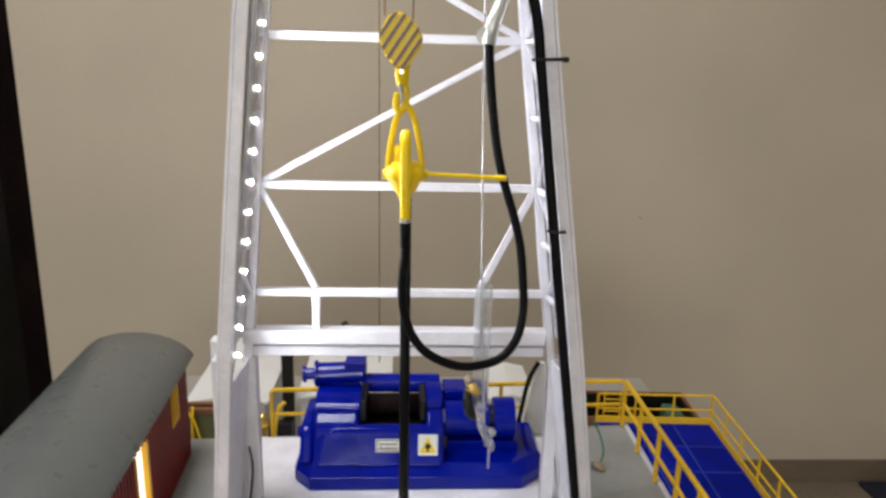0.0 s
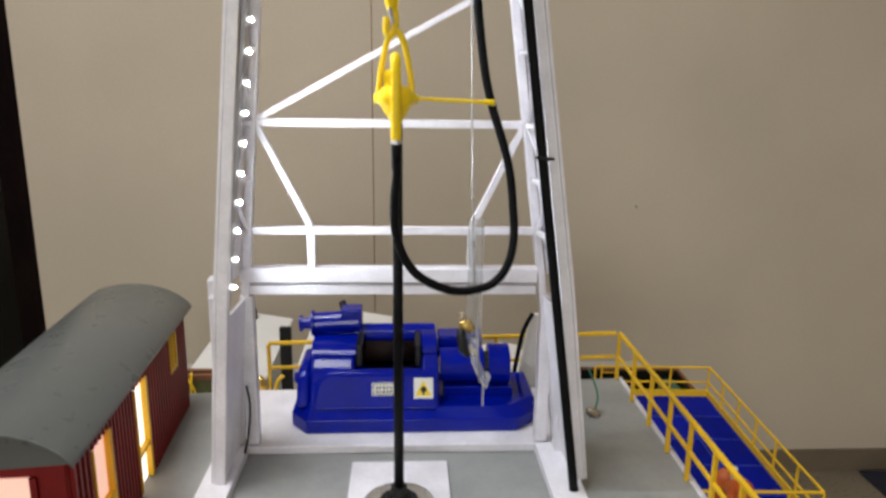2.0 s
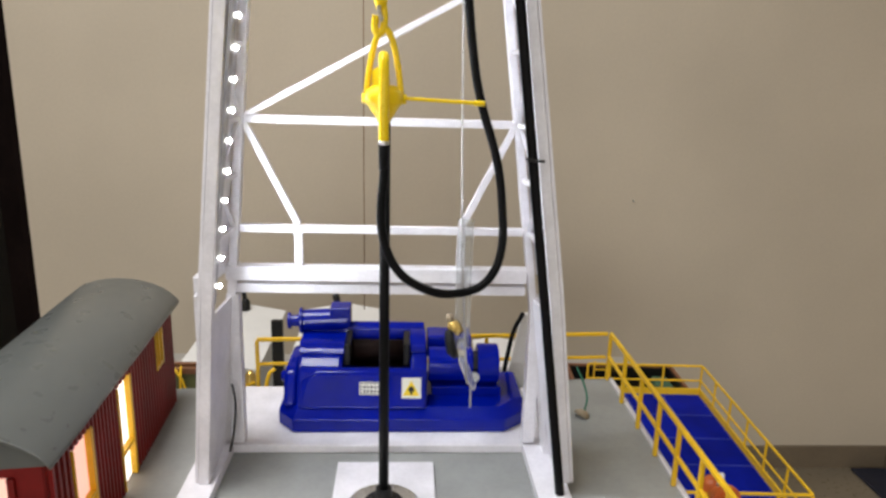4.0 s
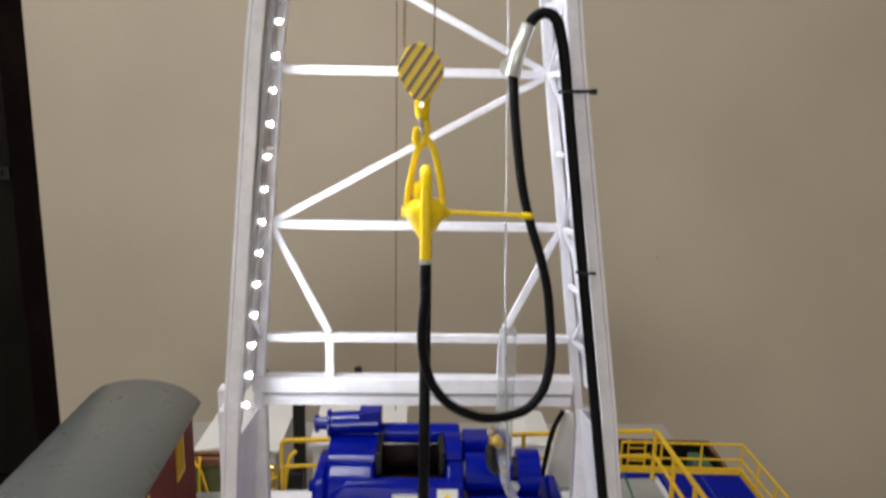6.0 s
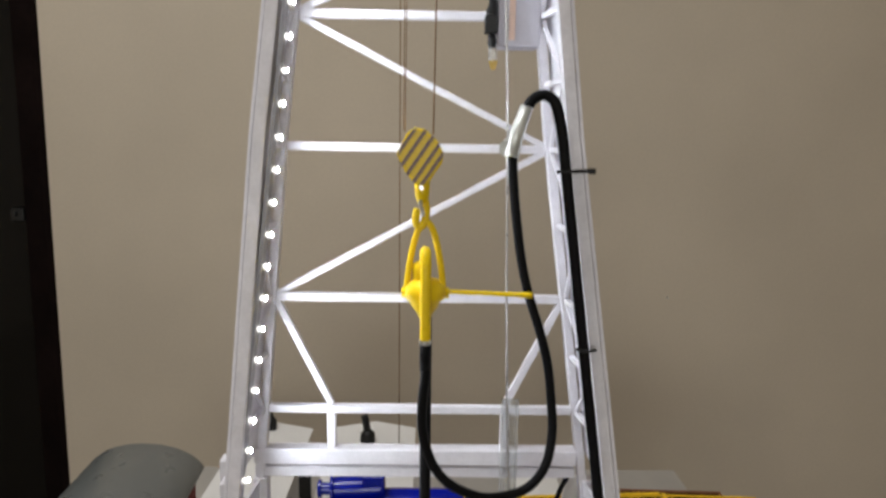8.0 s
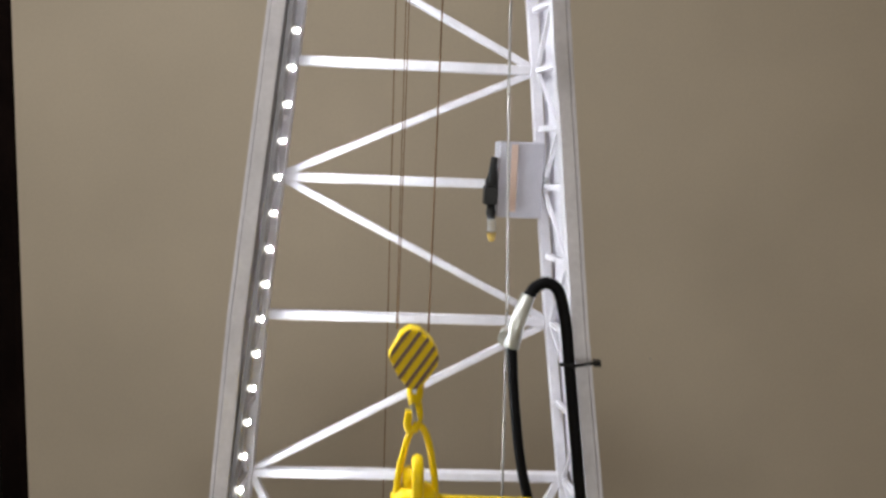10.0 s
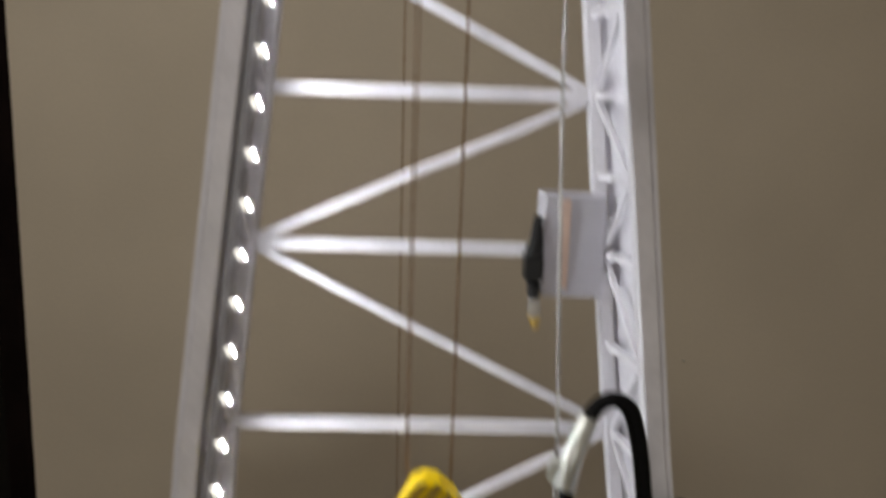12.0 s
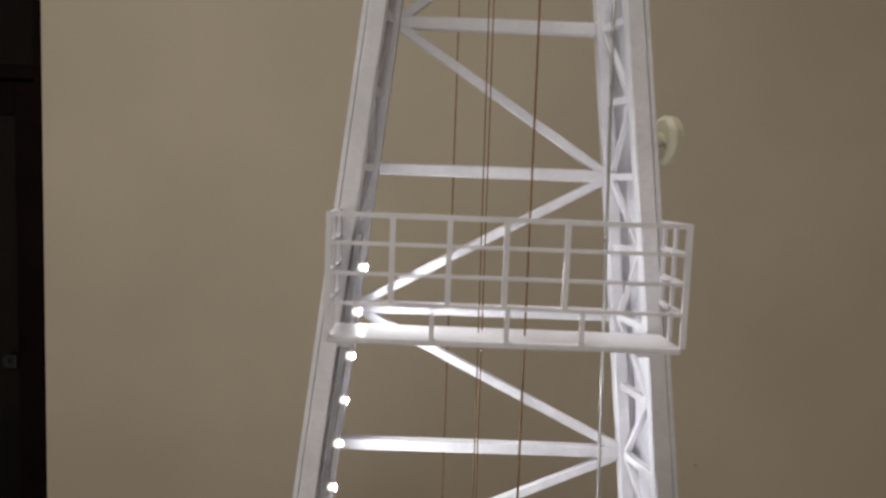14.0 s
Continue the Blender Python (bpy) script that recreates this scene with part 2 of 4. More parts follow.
# ---- the room ----
WY = 2.0
XR, XD, ZC = 2.17, -1.384, 4.0
tagged(finish("wall_back", box(XD, XR + 0.15, WY, WY + 0.15, 0, ZC), WALL), "plain beige painted wall behind the model", "wall", kind="structure")
tagged(finish("wall_back_far", box(-3.6, XD - 1.02, WY, WY + 0.15, 0, ZC), WALL), "plain beige painted wall beyond the dark door", "wall", kind="structure")
tagged(finish("wall_right", box(XR, XR + 0.15, -9.0, WY - 0.003, 0, ZC), WALL), "plain beige painted side wall", "wall", kind="structure")
tagged(finish("wall_left", box(-3.75, -3.6, -9.0, WY + 0.15, 0, ZC), WALL), "plain beige painted side wall", "wall", kind="structure")
# unseen front wall, with an opening made to suit the added fill light
wf_ = box(-3.75, -2.6, -9.15, -9.0, 0, ZC)
box(1.4, XR + 0.15, -9.15, -9.0, 0, ZC, wf_)
box(-2.6, 1.4, -9.15, -9.0, 0, 0.85, wf_)
box(-2.6, 1.4, -9.15, -9.0, 3.05, ZC, wf_)
tagged(finish("wall_front", wf_, WALL), "plain beige painted wall, unseen, with an opening added for the fill light", "wall", kind="structure")
tagged(finish("ceiling", box(-3.75, XR + 0.15, -9.15, WY + 1.6, ZC, ZC + 0.1), CEIL), "plain pale painted ceiling", "ceiling", kind="structure")
floor = tagged(finish("floor", box(-3.75, XR + 0.15, -9.15, WY + 1.6, -0.1, -0.004), GROUT), "brown glazed floor tiles with dark joints", "floor", kind="structure")
tagged(finish("baseboard", box(XD + 0.02, XR, WY - 0.012, WY - 0.001, 0, 0.105), SKIRT, bevel=0.002), "dark brown tile skirting along the wall", "baseboard", kind="structure")
tagged(finish("baseboard_right", box(XR - 0.012, XR - 0.001, -9.0, WY - 0.013, 0, 0.105), SKIRT, bevel=0.002), "dark brown tile skirting along the wall", "baseboard", kind="structure")

# dark glazed door in the back wall, its shadow painted into wood and glass
door = tagged(new("door_1"), "dark brown glazed door, its shadow put into the colours", "door", kind="structure")
XL = XD - 1.02
part("door_frame", box(XD - 0.035, XD - 0.0005, WY + 0.01, WY + 0.12, 0, ZC), SHADE_WOOD, door, bevel=0.004)
part("door_frame", box(XL, XL + 0.05, WY + 0.01, WY + 0.12, 0, ZC), SHADE_WOOD, door, bevel=0.004)
part("transom_bar", box(XL + 0.05, XD - 0.036, WY + 0.03, WY + 0.10, 2.44, 2.49), SHADE_WOOD, door, "dark horizontal transom bar", bevel=0.004)
part("door_stile", box(XD - 0.125, XD - 0.04, WY + 0.05, WY + 0.09, 0.01, 2.435), SHADE_WOOD, door, bevel=0.004)
part("door_stile", box(XL + 0.055, XL + 0.14, WY + 0.05, WY + 0.09, 0.01, 2.435), SHADE_WOOD, door, bevel=0.004)
part("door_rail", box(XL + 0.141, XD - 0.126, WY + 0.05, WY + 0.09, 0.01, 0.22), SHADE_WOOD, door, bevel=0.004)
part("door_rail", box(XL + 0.141, XD - 0.126, WY + 0.05, WY + 0.09, 2.32, 2.434), SHADE_WOOD, door, bevel=0.004)
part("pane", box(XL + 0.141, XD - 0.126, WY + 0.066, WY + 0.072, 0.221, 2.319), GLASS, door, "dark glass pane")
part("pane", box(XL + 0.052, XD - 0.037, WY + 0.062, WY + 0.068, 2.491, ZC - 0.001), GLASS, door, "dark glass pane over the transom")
handle = part("door_handle", box(XD - 0.168, XD - 0.122, WY + 0.034, WY + 0.0485, 1.425, 1.472), DIM, door, "dull dark lock plate", bevel=0.003)
part("knob", disc((XD - 0.150, WY + 0.024, 1.452), (0, 1, 0), 0.010, 0.018), DIM, handle, bevel=0.002)
# the room beyond the glass, its lack of light painted as near-black walls
tagged(finish("wall_dark_room", box(-3.6, XD + 0.6, WY + 1.5, WY + 1.6, 0, ZC), UNLIT), "wall painted near black for the unlit room beyond the door", "wall", kind="structure")
tagged(finish("wall_dark_side", box(XD + 0.5, XD + 0.6, WY + 0.15, WY + 1.5, 0, ZC), UNLIT), "wall painted near black for the unlit room beyond the door", "wall", kind="structure")

# ---- display plinth under the model ----
plinth = thing("display_plinth", "low pale laminate display table carrying the rig model", "table")
part("tabletop", box(-0.75, 0.72, -0.33, 1.25, 0.80, 0.84), TABLE, plinth, bevel=0.004)
for px in (-0.70, 0.67):
    for py in (-0.28, 1.20):
        part("leg", box(px - 0.03, px + 0.03, py - 0.03, py + 0.03, 0, 0.80), TABLE, plinth, bevel=0.003)

# ---- rig floor ----
DZ = 1.266
rigdeck = thing("rig_floor", "raised grey painted steel work deck on a white substructure", "platform")
part("deck_plate", plan_slab([(-0.385, -0.245), (0.3125, -0.245), (0.3125, 0.186), (-0.385, 0.140)], DZ - 0.012, DZ), DECK, rigdeck, "smooth grey deck plate", bevel=0.0015)
part("edge_strip", box(0.3127, 0.3185, -0.245, 0.186, DZ - 0.012, DZ + 0.0015), WHITE, rigdeck, "white strip along the deck edge", bevel=0.0008)
part("edge_beam", box(0.300, 0.318, -0.245, 0.186, DZ - 0.045, DZ - 0.0125), WHITE, rigdeck, bevel=0.001)
part("edge_beam", plan_slab([(-0.385, 0.124), (0.299, 0.169), (0.299, 0.185), (-0.385, 0.140)], DZ - 0.045, DZ - 0.0125), WHITE, rigdeck, bevel=0.001)
part("edge_beam", box(-0.385, 0.299, -0.245, -0.229, DZ - 0.045, DZ - 0.0125), WHITE, rigdeck, bevel=0.001)
for px in (-0.365, -0.16, 0.16, 0.285):
    for py in (-0.22, 0.115):
        part("column", box(px - 0.012, px + 0.012, py - 0.012, py + 0.012, 0.84, DZ - 0.046), WHITE, rigdeck, bevel=0.001)
# rotary table: square white plate with a turned ring
rotary = thing("rotary_table", "white square rotary table plate with a grey turned ring", "rotary table")
RX, RY = 0.0135, -0.112
part("base_plate", box(RX - 0.050, RX + 0.050, RY - 0.085, RY + 0.078, DZ + 0.0005, DZ + 0.006), WHITE, rotary, bevel=0.001)
part("ring", disc((RX, RY, DZ + 0.0075), (0, 0, 1), 0.034, 0.003, seg=48), STEEL, rotary, "dull grey turned ring", bevel=0.0008)
part("bushing", tube([(RX, RY, DZ + 0.009), (RX, RY, DZ + 0.012), (RX, RY, DZ + 0.0125), (RX, RY, DZ + 0.017)], [0.0185, 0.0185, 0.013, 0.012], seg=32), BLACK_P, rotary, "black pipe bushing", bevel=0.0006)

# ---- handrails ----
def rail_run(parent, pts, posts, h, r=0.0025, mid=0.5, toe=True):
    """Top rail, middle rail, toe board and posts along straight pts at deck height."""
    for a, b in zip(pts, pts[1:]):
        a, b = Vector(a), Vector(b)
        for k, s in ((1.0, 1.0), (mid, 0.85)):
            o = Vector((0, 0, h * k))
            part("top_rail" if k == 1 else "middle_rail", beam(a + o, b + o, r * 2 * s, r * 2 * s), YELLOW, parent, bevel=r * 0.5)
        if toe:
            o = Vector((0, 0, 0.005))
            part("toe_board", beam(a + o, b + o, r * 0.9, 0.009, up=(0, 0, 1)), YELLOW, parent)
    for p in posts:
        p = Vector(p)
        part("post", beam(p, p + Vector((0, 0, h - r * 0.5)), r * 1.9, r * 1.9), YELLOW, parent, bevel=r * 0.4)


RH = 0.067
rail_r = thing("handrail", "yellow painted steel handrail along the open deck edge", "railing", "handrails of the rig floor")
rail_run(rail_r, [(0.3095, 0.181, DZ), (0.3095, -0.238, DZ)], [(0.3095, y, DZ) for y in (0.181, 0.113, 0.048, -0.013, -0.070, -0.128, -0.183, -0.238)], RH, toe=False)
rail_b = thing("handrail", "yellow painted steel handrail along the rear deck edge", "railing", "handrails of the rig floor")
rail_run(rail_b, [(-0.155, 0.150, DZ), (0.305, 0.181, DZ)], [(x, 0.1604 + 0.0674 * x, DZ) for x in (-0.155, -0.06, 0.04, 0.14, 0.225)], RH, toe=False)
rail_f = thing("handrail", "yellow painted steel handrail along the front deck edge", "railing", "handrails of the rig floor")
rail_run(rail_f, [(0.086, -0.232, DZ), (0.305, -0.232, DZ)], [(x, -0.232, DZ) for x in (0.086, 0.16, 0.235)], RH, toe=False)
rail_g = thing("handrail", "short yellow painted handrail beside the front gap", "railing", "handrails of the rig floor")
rail_run(rail_g, [(-0.24, -0.232, DZ), (-0.062, -0.232, DZ)], [(x, -0.232, DZ) for x in (-0.24, -0.15, -0.062)], RH, toe=False)

# ---- mast ----
def hw(z):
    """Half the clear width between the legs."""
    return 0.1305 - 0.1115 * (z - 1.625)


def cx(z):
    """The mast leans slightly: its middle at height z."""
    return max(0.0, 0.0285 * (1.77 - z))


def dp(z):
    """Depth from the rear face to the front posts."""
    return -0.070 + 0.048 * (z - 1.47)


mast = thing("drilling_mast", "tall white painted lattice drilling mast, open towards the front", "derrick")
ZB, ZT = DZ + 0.012, 2.62
PW = 0.0135
OUT = {-1: 0.0200, 1: 0.0240}


def edge(s, z):
    """Outer edge of a front post, beyond the middle of the mast."""
    return cx(z) + s * (hw(z) + OUT[s] - 0.030 * max(0.0, 1.45 - z))


LEVELS = [ZB, 1.47, 1.60, 1.77, ZT]
for s in (-1, 1):
    part("leg_post", polybeam([(cx(z) + s * (hw(z) + 0.004), 0.0, z) for z in LEVELS], 0.008, 0.012), WHITE, mast, bevel=0.0008)
    part("leg_post", polybeam([(edge(s, z) - s * 0.0088, dp(z), z) for z in LEVELS], 0.0104, 0.011), WHITE, mast, bevel=0.0010)
    part("post_flange", polybeam([(edge(s, z) - s * 0.0015, dp(z) + 0.0022, z) for z in LEVELS], 0.0030, 0.0115), WHITE, mast, bevel=0.0005)
BARS = [1.5145, 1.6225, 1.760, 1.874, 1.966, 2.058, 2.148, 2.240, 2.330, 2.420, 2.51, 2.60]
for z in BARS:
    part("cross_bar", beam((cx(z) - hw(z), 0, z), (cx(z) + hw(z), 0, z), 0.0076, 0.0076), WHITE, mast, bevel=0.0008)
side = -1
for z0, z1 in zip(BARS[1:], BARS[2:]):
    part("diagonal_brace", beam((cx(z0) + side * (hw(z0) - 0.001), 0, z0 + 0.003), (cx(z1) - side * (hw(z1) - 0.001), 0, z1 - 0.003), 0.0058, 0.0054), WHITE, mast, bevel=0.0007)
    side = -side
for s, k in ((-1, -0.077), (1, 0.087)):
    part("knee_brace", beam((cx(1.619) + s * hw(1.619), 0, 1.619), (k, 0, 1.519), 0.0066, 0.0062), WHITE, mast, bevel=0.0007)
    part("short_post", beam((k, 0, 1.511), (k, 0, 1.476), 0.0080, 0.0080), WHITE, mast, bevel=0.0007)
part("main_beam", beam((-0.150, 0, 1.4685), (0.156, 0, 1.4685), 0.0150, 0.016), WHITE, mast, "deep lower cross beam", bevel=0.001)
part("lower_beam", beam((-0.150, 0.002, 1.452), (0.156, 0.002, 1.452), 0.0100, 0.012), WHITE, mast, bevel=0.001)
# lattice of both side faces
def side_line(s, z):
    """Where a side bar at height z meets the rear and the front post."""
    return (cx(z) + s * (hw(z) + 0.0045), -0.004, z), (edge(s, z) - s * 0.0118, dp(z) + 0.004, z)


for s in (-1, 1):
    bm = bmesh.new()
    low, top = side_line(s, DZ + 0.013), side_line(s, 1.4445)
    q = [[(x + s * e, y, z) for e in (-0.0015, 0.0015)] for x, y, z in (low[1], low[0], top[0], top[1])]
    va, vb = [bm.verts.new(p[0]) for p in q], [bm.verts.new(p[1]) for p in q]
    bm.faces.new(va)
    bm.faces.new(vb[::-1])
    for i in range(4):
        bm.faces.new((va[i], vb[i], vb[(i + 1) % 4], va[(i + 1) % 4]))
    part("side_plate", bm, WHITE, mast, "white sheet closing the foot of the leg")
    bm = bmesh.new()
    va, vb = [], []
    for z in LEVELS[1:]:
        for x, y in ((cx(z) + s * (hw(z) + 0.0095), 0.0), (edge(s, z) - s * 0.0045, dp(z) + 0.004)):
            va.append(bm.verts.new((x, y, z)))
            vb.append(bm.verts.new((x + s * 0.001, y, z)))
    for i in range(0, len(va) - 2, 2):
        for v in (va, vb):
            bm.faces.new((v[i], v[i + 1], v[i + 3], v[i + 2]))
    part("outer_sheet", bm, WHITE, mast, "white sheet closing the outer side of the leg")
    zz = [z for a, b in zip(BARS, BARS[1:]) for z in (a, (a + b) / 2)]
    for i, z in enumerate(zz):
        back, front = side_line(s, z)
        part("side_bar", beam(back, front, 0.0043, 0.0043, up=(1, 0, 0)), WHITE, mast)
        if i + 1 < len(zz):
            z2 = zz[i + 1]
            back2, front2 = side_line(s, z2)
            a, b = (front, back2) if i % 2 else (back, front2)
            part("side_brace", beam(a, b, 0.0033, 0.0033, up=(1, 0, 0)), WHITE, mast)
# lower upright shoes, outside the legs
for s, x in ((-1, -0.1765), (1, 0.1885)):
    part("shoe_post", beam((x, 0.0, DZ + 0.012), (x, 0.0, 1.464), 0.012, 0.016), WHITE, mast, bevel=0.001)
    part("shoe_post", beam((x - (0.020 if s > 0 else -0.032), 0.0, DZ + 0.012), (x - (0.020 if s > 0 else -0.032), 0.0, 1.446), 0.013, 0.014), WHITE, mast, bevel=0.001)
    part("shoe_plate", box(min(x, x - s * 0.008), max(x, x - s * 0.008), -0.030, -0.009, DZ + 0.012, 1.452), WHITE, mast, bevel=0.001)
# base frame lying on the deck
part("base_skid", box(-0.181, -0.150, -0.215, -0.009, DZ + 0.0005, DZ + 0.012), WHITE, mast, bevel=0.001)
part("base_skid", box(0.162, 0.195, -0.215, -0.009, DZ + 0.0005, DZ + 0.012), WHITE, mast, bevel=0.001)
part("base_plate", box(-0.183, 0.197, -0.008, 0.135, DZ + 0.0005, DZ + 0.010), WHITE, mast, bevel=0.001)
# crown at the top
part("crown_beam", box(-hw(ZT) - 0.02, hw(ZT) + 0.02, -0.075, 0.015, ZT, ZT + 0.02), WHITE, mast, bevel=0.001)

# ---- light strip up the rear side of one leg ----
strip = thing("led_strip", "lit white light strip up the inside of a mast leg", "light strip")
L0, L1 = Vector((-0.1430, -0.064, 1.4735)), Vector((-0.0775, -0.041, 2.0885))
dirL = (L1 - L0).normalized()
part("tape", beam(L0 - dirL * 0.02 + Vector((-0.0040, 0.0010, 0)), L1 + dirL * 0.02 + Vector((-0.0040, 0.0010, 0)), 0.0030, 0.014), TAPE_GREY, strip)
for i in range(24):
    c = L0 + (L1 - L0) * (i / 23)
    bm = bmesh.new()
    bmesh.ops.create_icosphere(bm, subdivisions=2, radius=0.0025, matrix=Matrix.Translation(c) @ Matrix.Diagonal((0.9, 1.0, 1.0, 1)))
    led = part("led", bm, LED, strip, smooth=True)
    # opaque disc added to keep the chip's light off the tape and leg
    part("light_stop", tube([c + Vector((0.0018, 0, 0)), c + Vector((0.0024, 0, 0))], 0.0026, seg=12), PAPER, led, "white disc added to block light behind the lit face")
    bm = bmesh.new()
    bmesh.ops.create_circle(bm, cap_ends=True, segments=12, radius=0.0016, matrix=Matrix.Translation(c + Vector((0.0026, 0, 0))) @ Matrix.Rotation(radians(90), 4, "Y"))
    part("chip", bm, CHIP, led, "lit face of the chip")

# ---- monkey board: the basket hung on the front of the mast ----
board = thing("monkey_board", "white metal basket platform with a grid railing on the mast", "platform")
BZ = 2.056
YB0, YB1 = -0.089, -0.052
XB0, XB1 = -0.0905, 0.0990
part("floor_plate", box(XB0, XB1, YB0, YB1, BZ - 0.0027, BZ + 0.0010), WHITE, board, bevel=0.0009)
for k, z in enumerate((2.122, 2.107, 2.091, 2.075)):
    part("rail", beam((XB0, YB0, z), (XB1, YB0, z), 0.0028 if k == 0 else 0.0019, 0.0020), WHITE, board)
    for x in (XB0, XB1):
        part("rail", beam((x, YB0, z), (x, -0.030, z), 0.0022, 0.0022, up=(1, 0, 0)), WHITE, board)
for x in (XB0, -0.057, -0.027, 0.003, 0.035, XB1):
    part("post", beam((x, YB0, BZ + 0.0010 if x in (XB0, XB1) else 2.074), (x, YB0, 2.123), 0.0030, 0.0026), WHITE, board)
for x in (-0.035, 0.005, 0.045):
    part("stub_post", beam((x, YB0 + 0.0005, BZ + 0.0010), (x, YB0 + 0.0005, 2.075), 0.0026, 0.0024), WHITE, board)
for x in (XB0, XB1):
    for y in (-0.068, -0.049, -0.030):
        part("post", beam((x, y, BZ + 0.0010 if y < -0.052 else 2.074), (x, y, 2.123), 0.0022, 0.0022), WHITE, board)
for s in (-1, 1):
    part("bracket", beam((s * 0.082, YB0 + 0.01, BZ - 0.0049), (s * 0.082, -0.046, BZ - 0.0049), 0.008, 0.004), WHITE, board)

# ---- round cream pulley behind the leg ----
pulley = thing("pulley_wheel", "round cream plastic pulley wheel behind the mast leg", "pulley")
PC = Vector((0.1325, 0.066, 2.177))
part("wheel", tube([PC - Vector((0.005, 0.0012, 0)), PC - Vector((0.003, 0.001, 0)), PC + Vector((0.003, 0.001, 0)), PC + Vector((0.005, 0.0012, 0))], [0.0155, 0.0182, 0.0182, 0.0155], seg=36), CREAM, pulley, bevel=0.0006)
part("hub", tube([PC + Vector((-0.012, -0.003, -0.004)), PC + Vector((0.008, 0.002, 0))], [0.010, 0.006], seg=20), CREAM, pulley)
part("axle", tube([PC + Vector((-0.03, -0.03, -0.008)), PC + Vector((0.0095, 0.0025, 0))], 0.0022, seg=10), STEEL, pulley)
part("bracket", beam((0.083, 0.008, 2.168), PC + Vector((-0.010, -0.004, -0.006)), 0.008, 0.004), WHITE, pulley)

# ---- cords ----
def cord(name, a, b, r, mat, label):
    o = tagged(finish(name, tube([a, (Vector(a) + Vector(b)) / 2, b], r, seg=8), mat, smooth=True), label, "cord", "hoisting cords")
    return o


cord("hoisting_cord", (-0.0105, -0.004, ZT), (-0.0075, -0.099, 1.774), 0.00036, CORD, "thin brown cord running down to the hook block")
cord("hoisting_cord", (-0.0055, 0.004, ZT), (-0.0065, -0.095, 1.774), 0.00036, CORD, "thin brown cord running down to the hook block")
cord("hoisting_cord", (0.0215, -0.020, ZT), (0.0150, -0.097, 1.772), 0.0006, CORD, "brown cord running down to the hook block")
cord("hoisting_cord", (-0.024, 0.135, ZT), (-0.018, 0.125, 1.384), 0.0006, CORD, "thin brown cord running down to the winch drum")

# ---- hook block ----
YBK = -0.100
block = thing("hook_block", "yellow hook block with diagonal dark brown warning stripes", "hook block")
CX, CZ = 0.0050, 1.7565
outline = [(CX - 0.0175, CZ + 0.0005), (CX - 0.0095, CZ + 0.0165), (CX - 0.003, CZ + 0.0205), (CX + 0.004, CZ + 0.0190), (CX + 0.0135, CZ + 0.0105), (CX + 0.0178, CZ + 0.0015),
           (CX + 0.0170, CZ - 0.0055), (CX + 0.0065, CZ - 0.0215), (CX - 0.0025, CZ - 0.0225), (CX - 0.0105, CZ - 0.0135)]
part("cheek_plate", prism(outline, YBK - 0.008, YBK + 0.008), YELLOW_G, block, "yellow cheek plate", bevel=0.0015)


def clip_line(poly, c, n):
    """Where the line through c at right angles to n crosses the outline."""
    hits = []
    for (x0, z0), (x1, z1) in zip(poly, poly[1:] + poly[:1]):
        a, b = (x0 * n[0] + z0 * n[1]) - c, (x1 * n[0] + z1 * n[1]) - c
        if a * b < 0:
            f = a / (a - b)
            hits.append((x0 + (x1 - x0) * f, z0 + (z1 - z0) * f))
    return hits


ang = radians(56)
nrm = (math.sin(ang), -math.cos(ang))
c0 = CX * nrm[0] + CZ * nrm[1]
for k in (-2.05, -1.0, 0.05, 1.1, 2.0):
    lo, hi = clip_line(outline, c0 + (k * 0.0068) - 0.00135, nrm), clip_line(outline, c0 + (k * 0.0068) + 0.00135, nrm)
    if len(lo) == 2 and len(hi) == 2:
        q = [lo[0], lo[1], hi[1], hi[0]] if (lo[0][0] - lo[1][0]) * (hi[0][0] - hi[1][0]) > 0 else [lo[0], lo[1], hi[0], hi[1]]
        part("stripe", prism(q, YBK - 0.0086, YBK - 0.0078), BROWN, block, "dark brown stripe")
part("shank", tube([(CX + 0.002, YBK, CZ - 0.020), (CX + 0.0022, YBK, CZ - 0.030), (CX + 0.0025, YBK, CZ - 0.036)], [0.0062, 0.0056, 0.0042], seg=16), YELLOW_G, block, smooth=True)
part("pin", tube([(CX + 0.0015, YBK - 0.006, CZ - 0.0245), (CX + 0.0015, YBK + 0.006, CZ - 0.0245)], 0.0018, seg=10), STEEL, block)
part("latch", tube([(CX + 0.0005, YBK - 0.0045, CZ - 0.034), (CX + 0.003, YBK - 0.0055, CZ - 0.046)], 0.0016, seg=8), STEEL, block, "bright steel latch")
part("hook", tube(spline([(CX + 0.0045, YBK, CZ - 0.034), (CX + 0.0055, YBK, CZ - 0.044), (CX + 0.0035, YBK, CZ - 0.053), (CX - 0.0005, YBK, CZ - 0.055), (CX - 0.0025, YBK, CZ - 0.050), (CX - 0.0015, YBK, CZ - 0.041)]), 0.0030, seg=12), YELLOW_G, block, smooth=True)

# ---- swivel hanging from the hook ----
sw = thing("swivel", "yellow painted swivel with a bail, side arm and gooseneck", "swivel")
SX, SZ = 0.0105, 1.6500
part("bail", tube(spline([(SX - 0.0145, YBK, SZ + 0.003), (SX - 0.0125, YBK, SZ + 0.022), (SX - 0.0075, YBK, SZ + 0.045), (SX - 0.0018, YBK, SZ + 0.0545), (SX + 0.0028, YBK, SZ + 0.0535), (SX + 0.0075, YBK, SZ + 0.043), (SX + 0.0118, YBK, SZ + 0.022), (SX + 0.0140, YBK, SZ + 0.003)]), 0.0026, seg=12), YELLOW_G, sw, smooth=True)
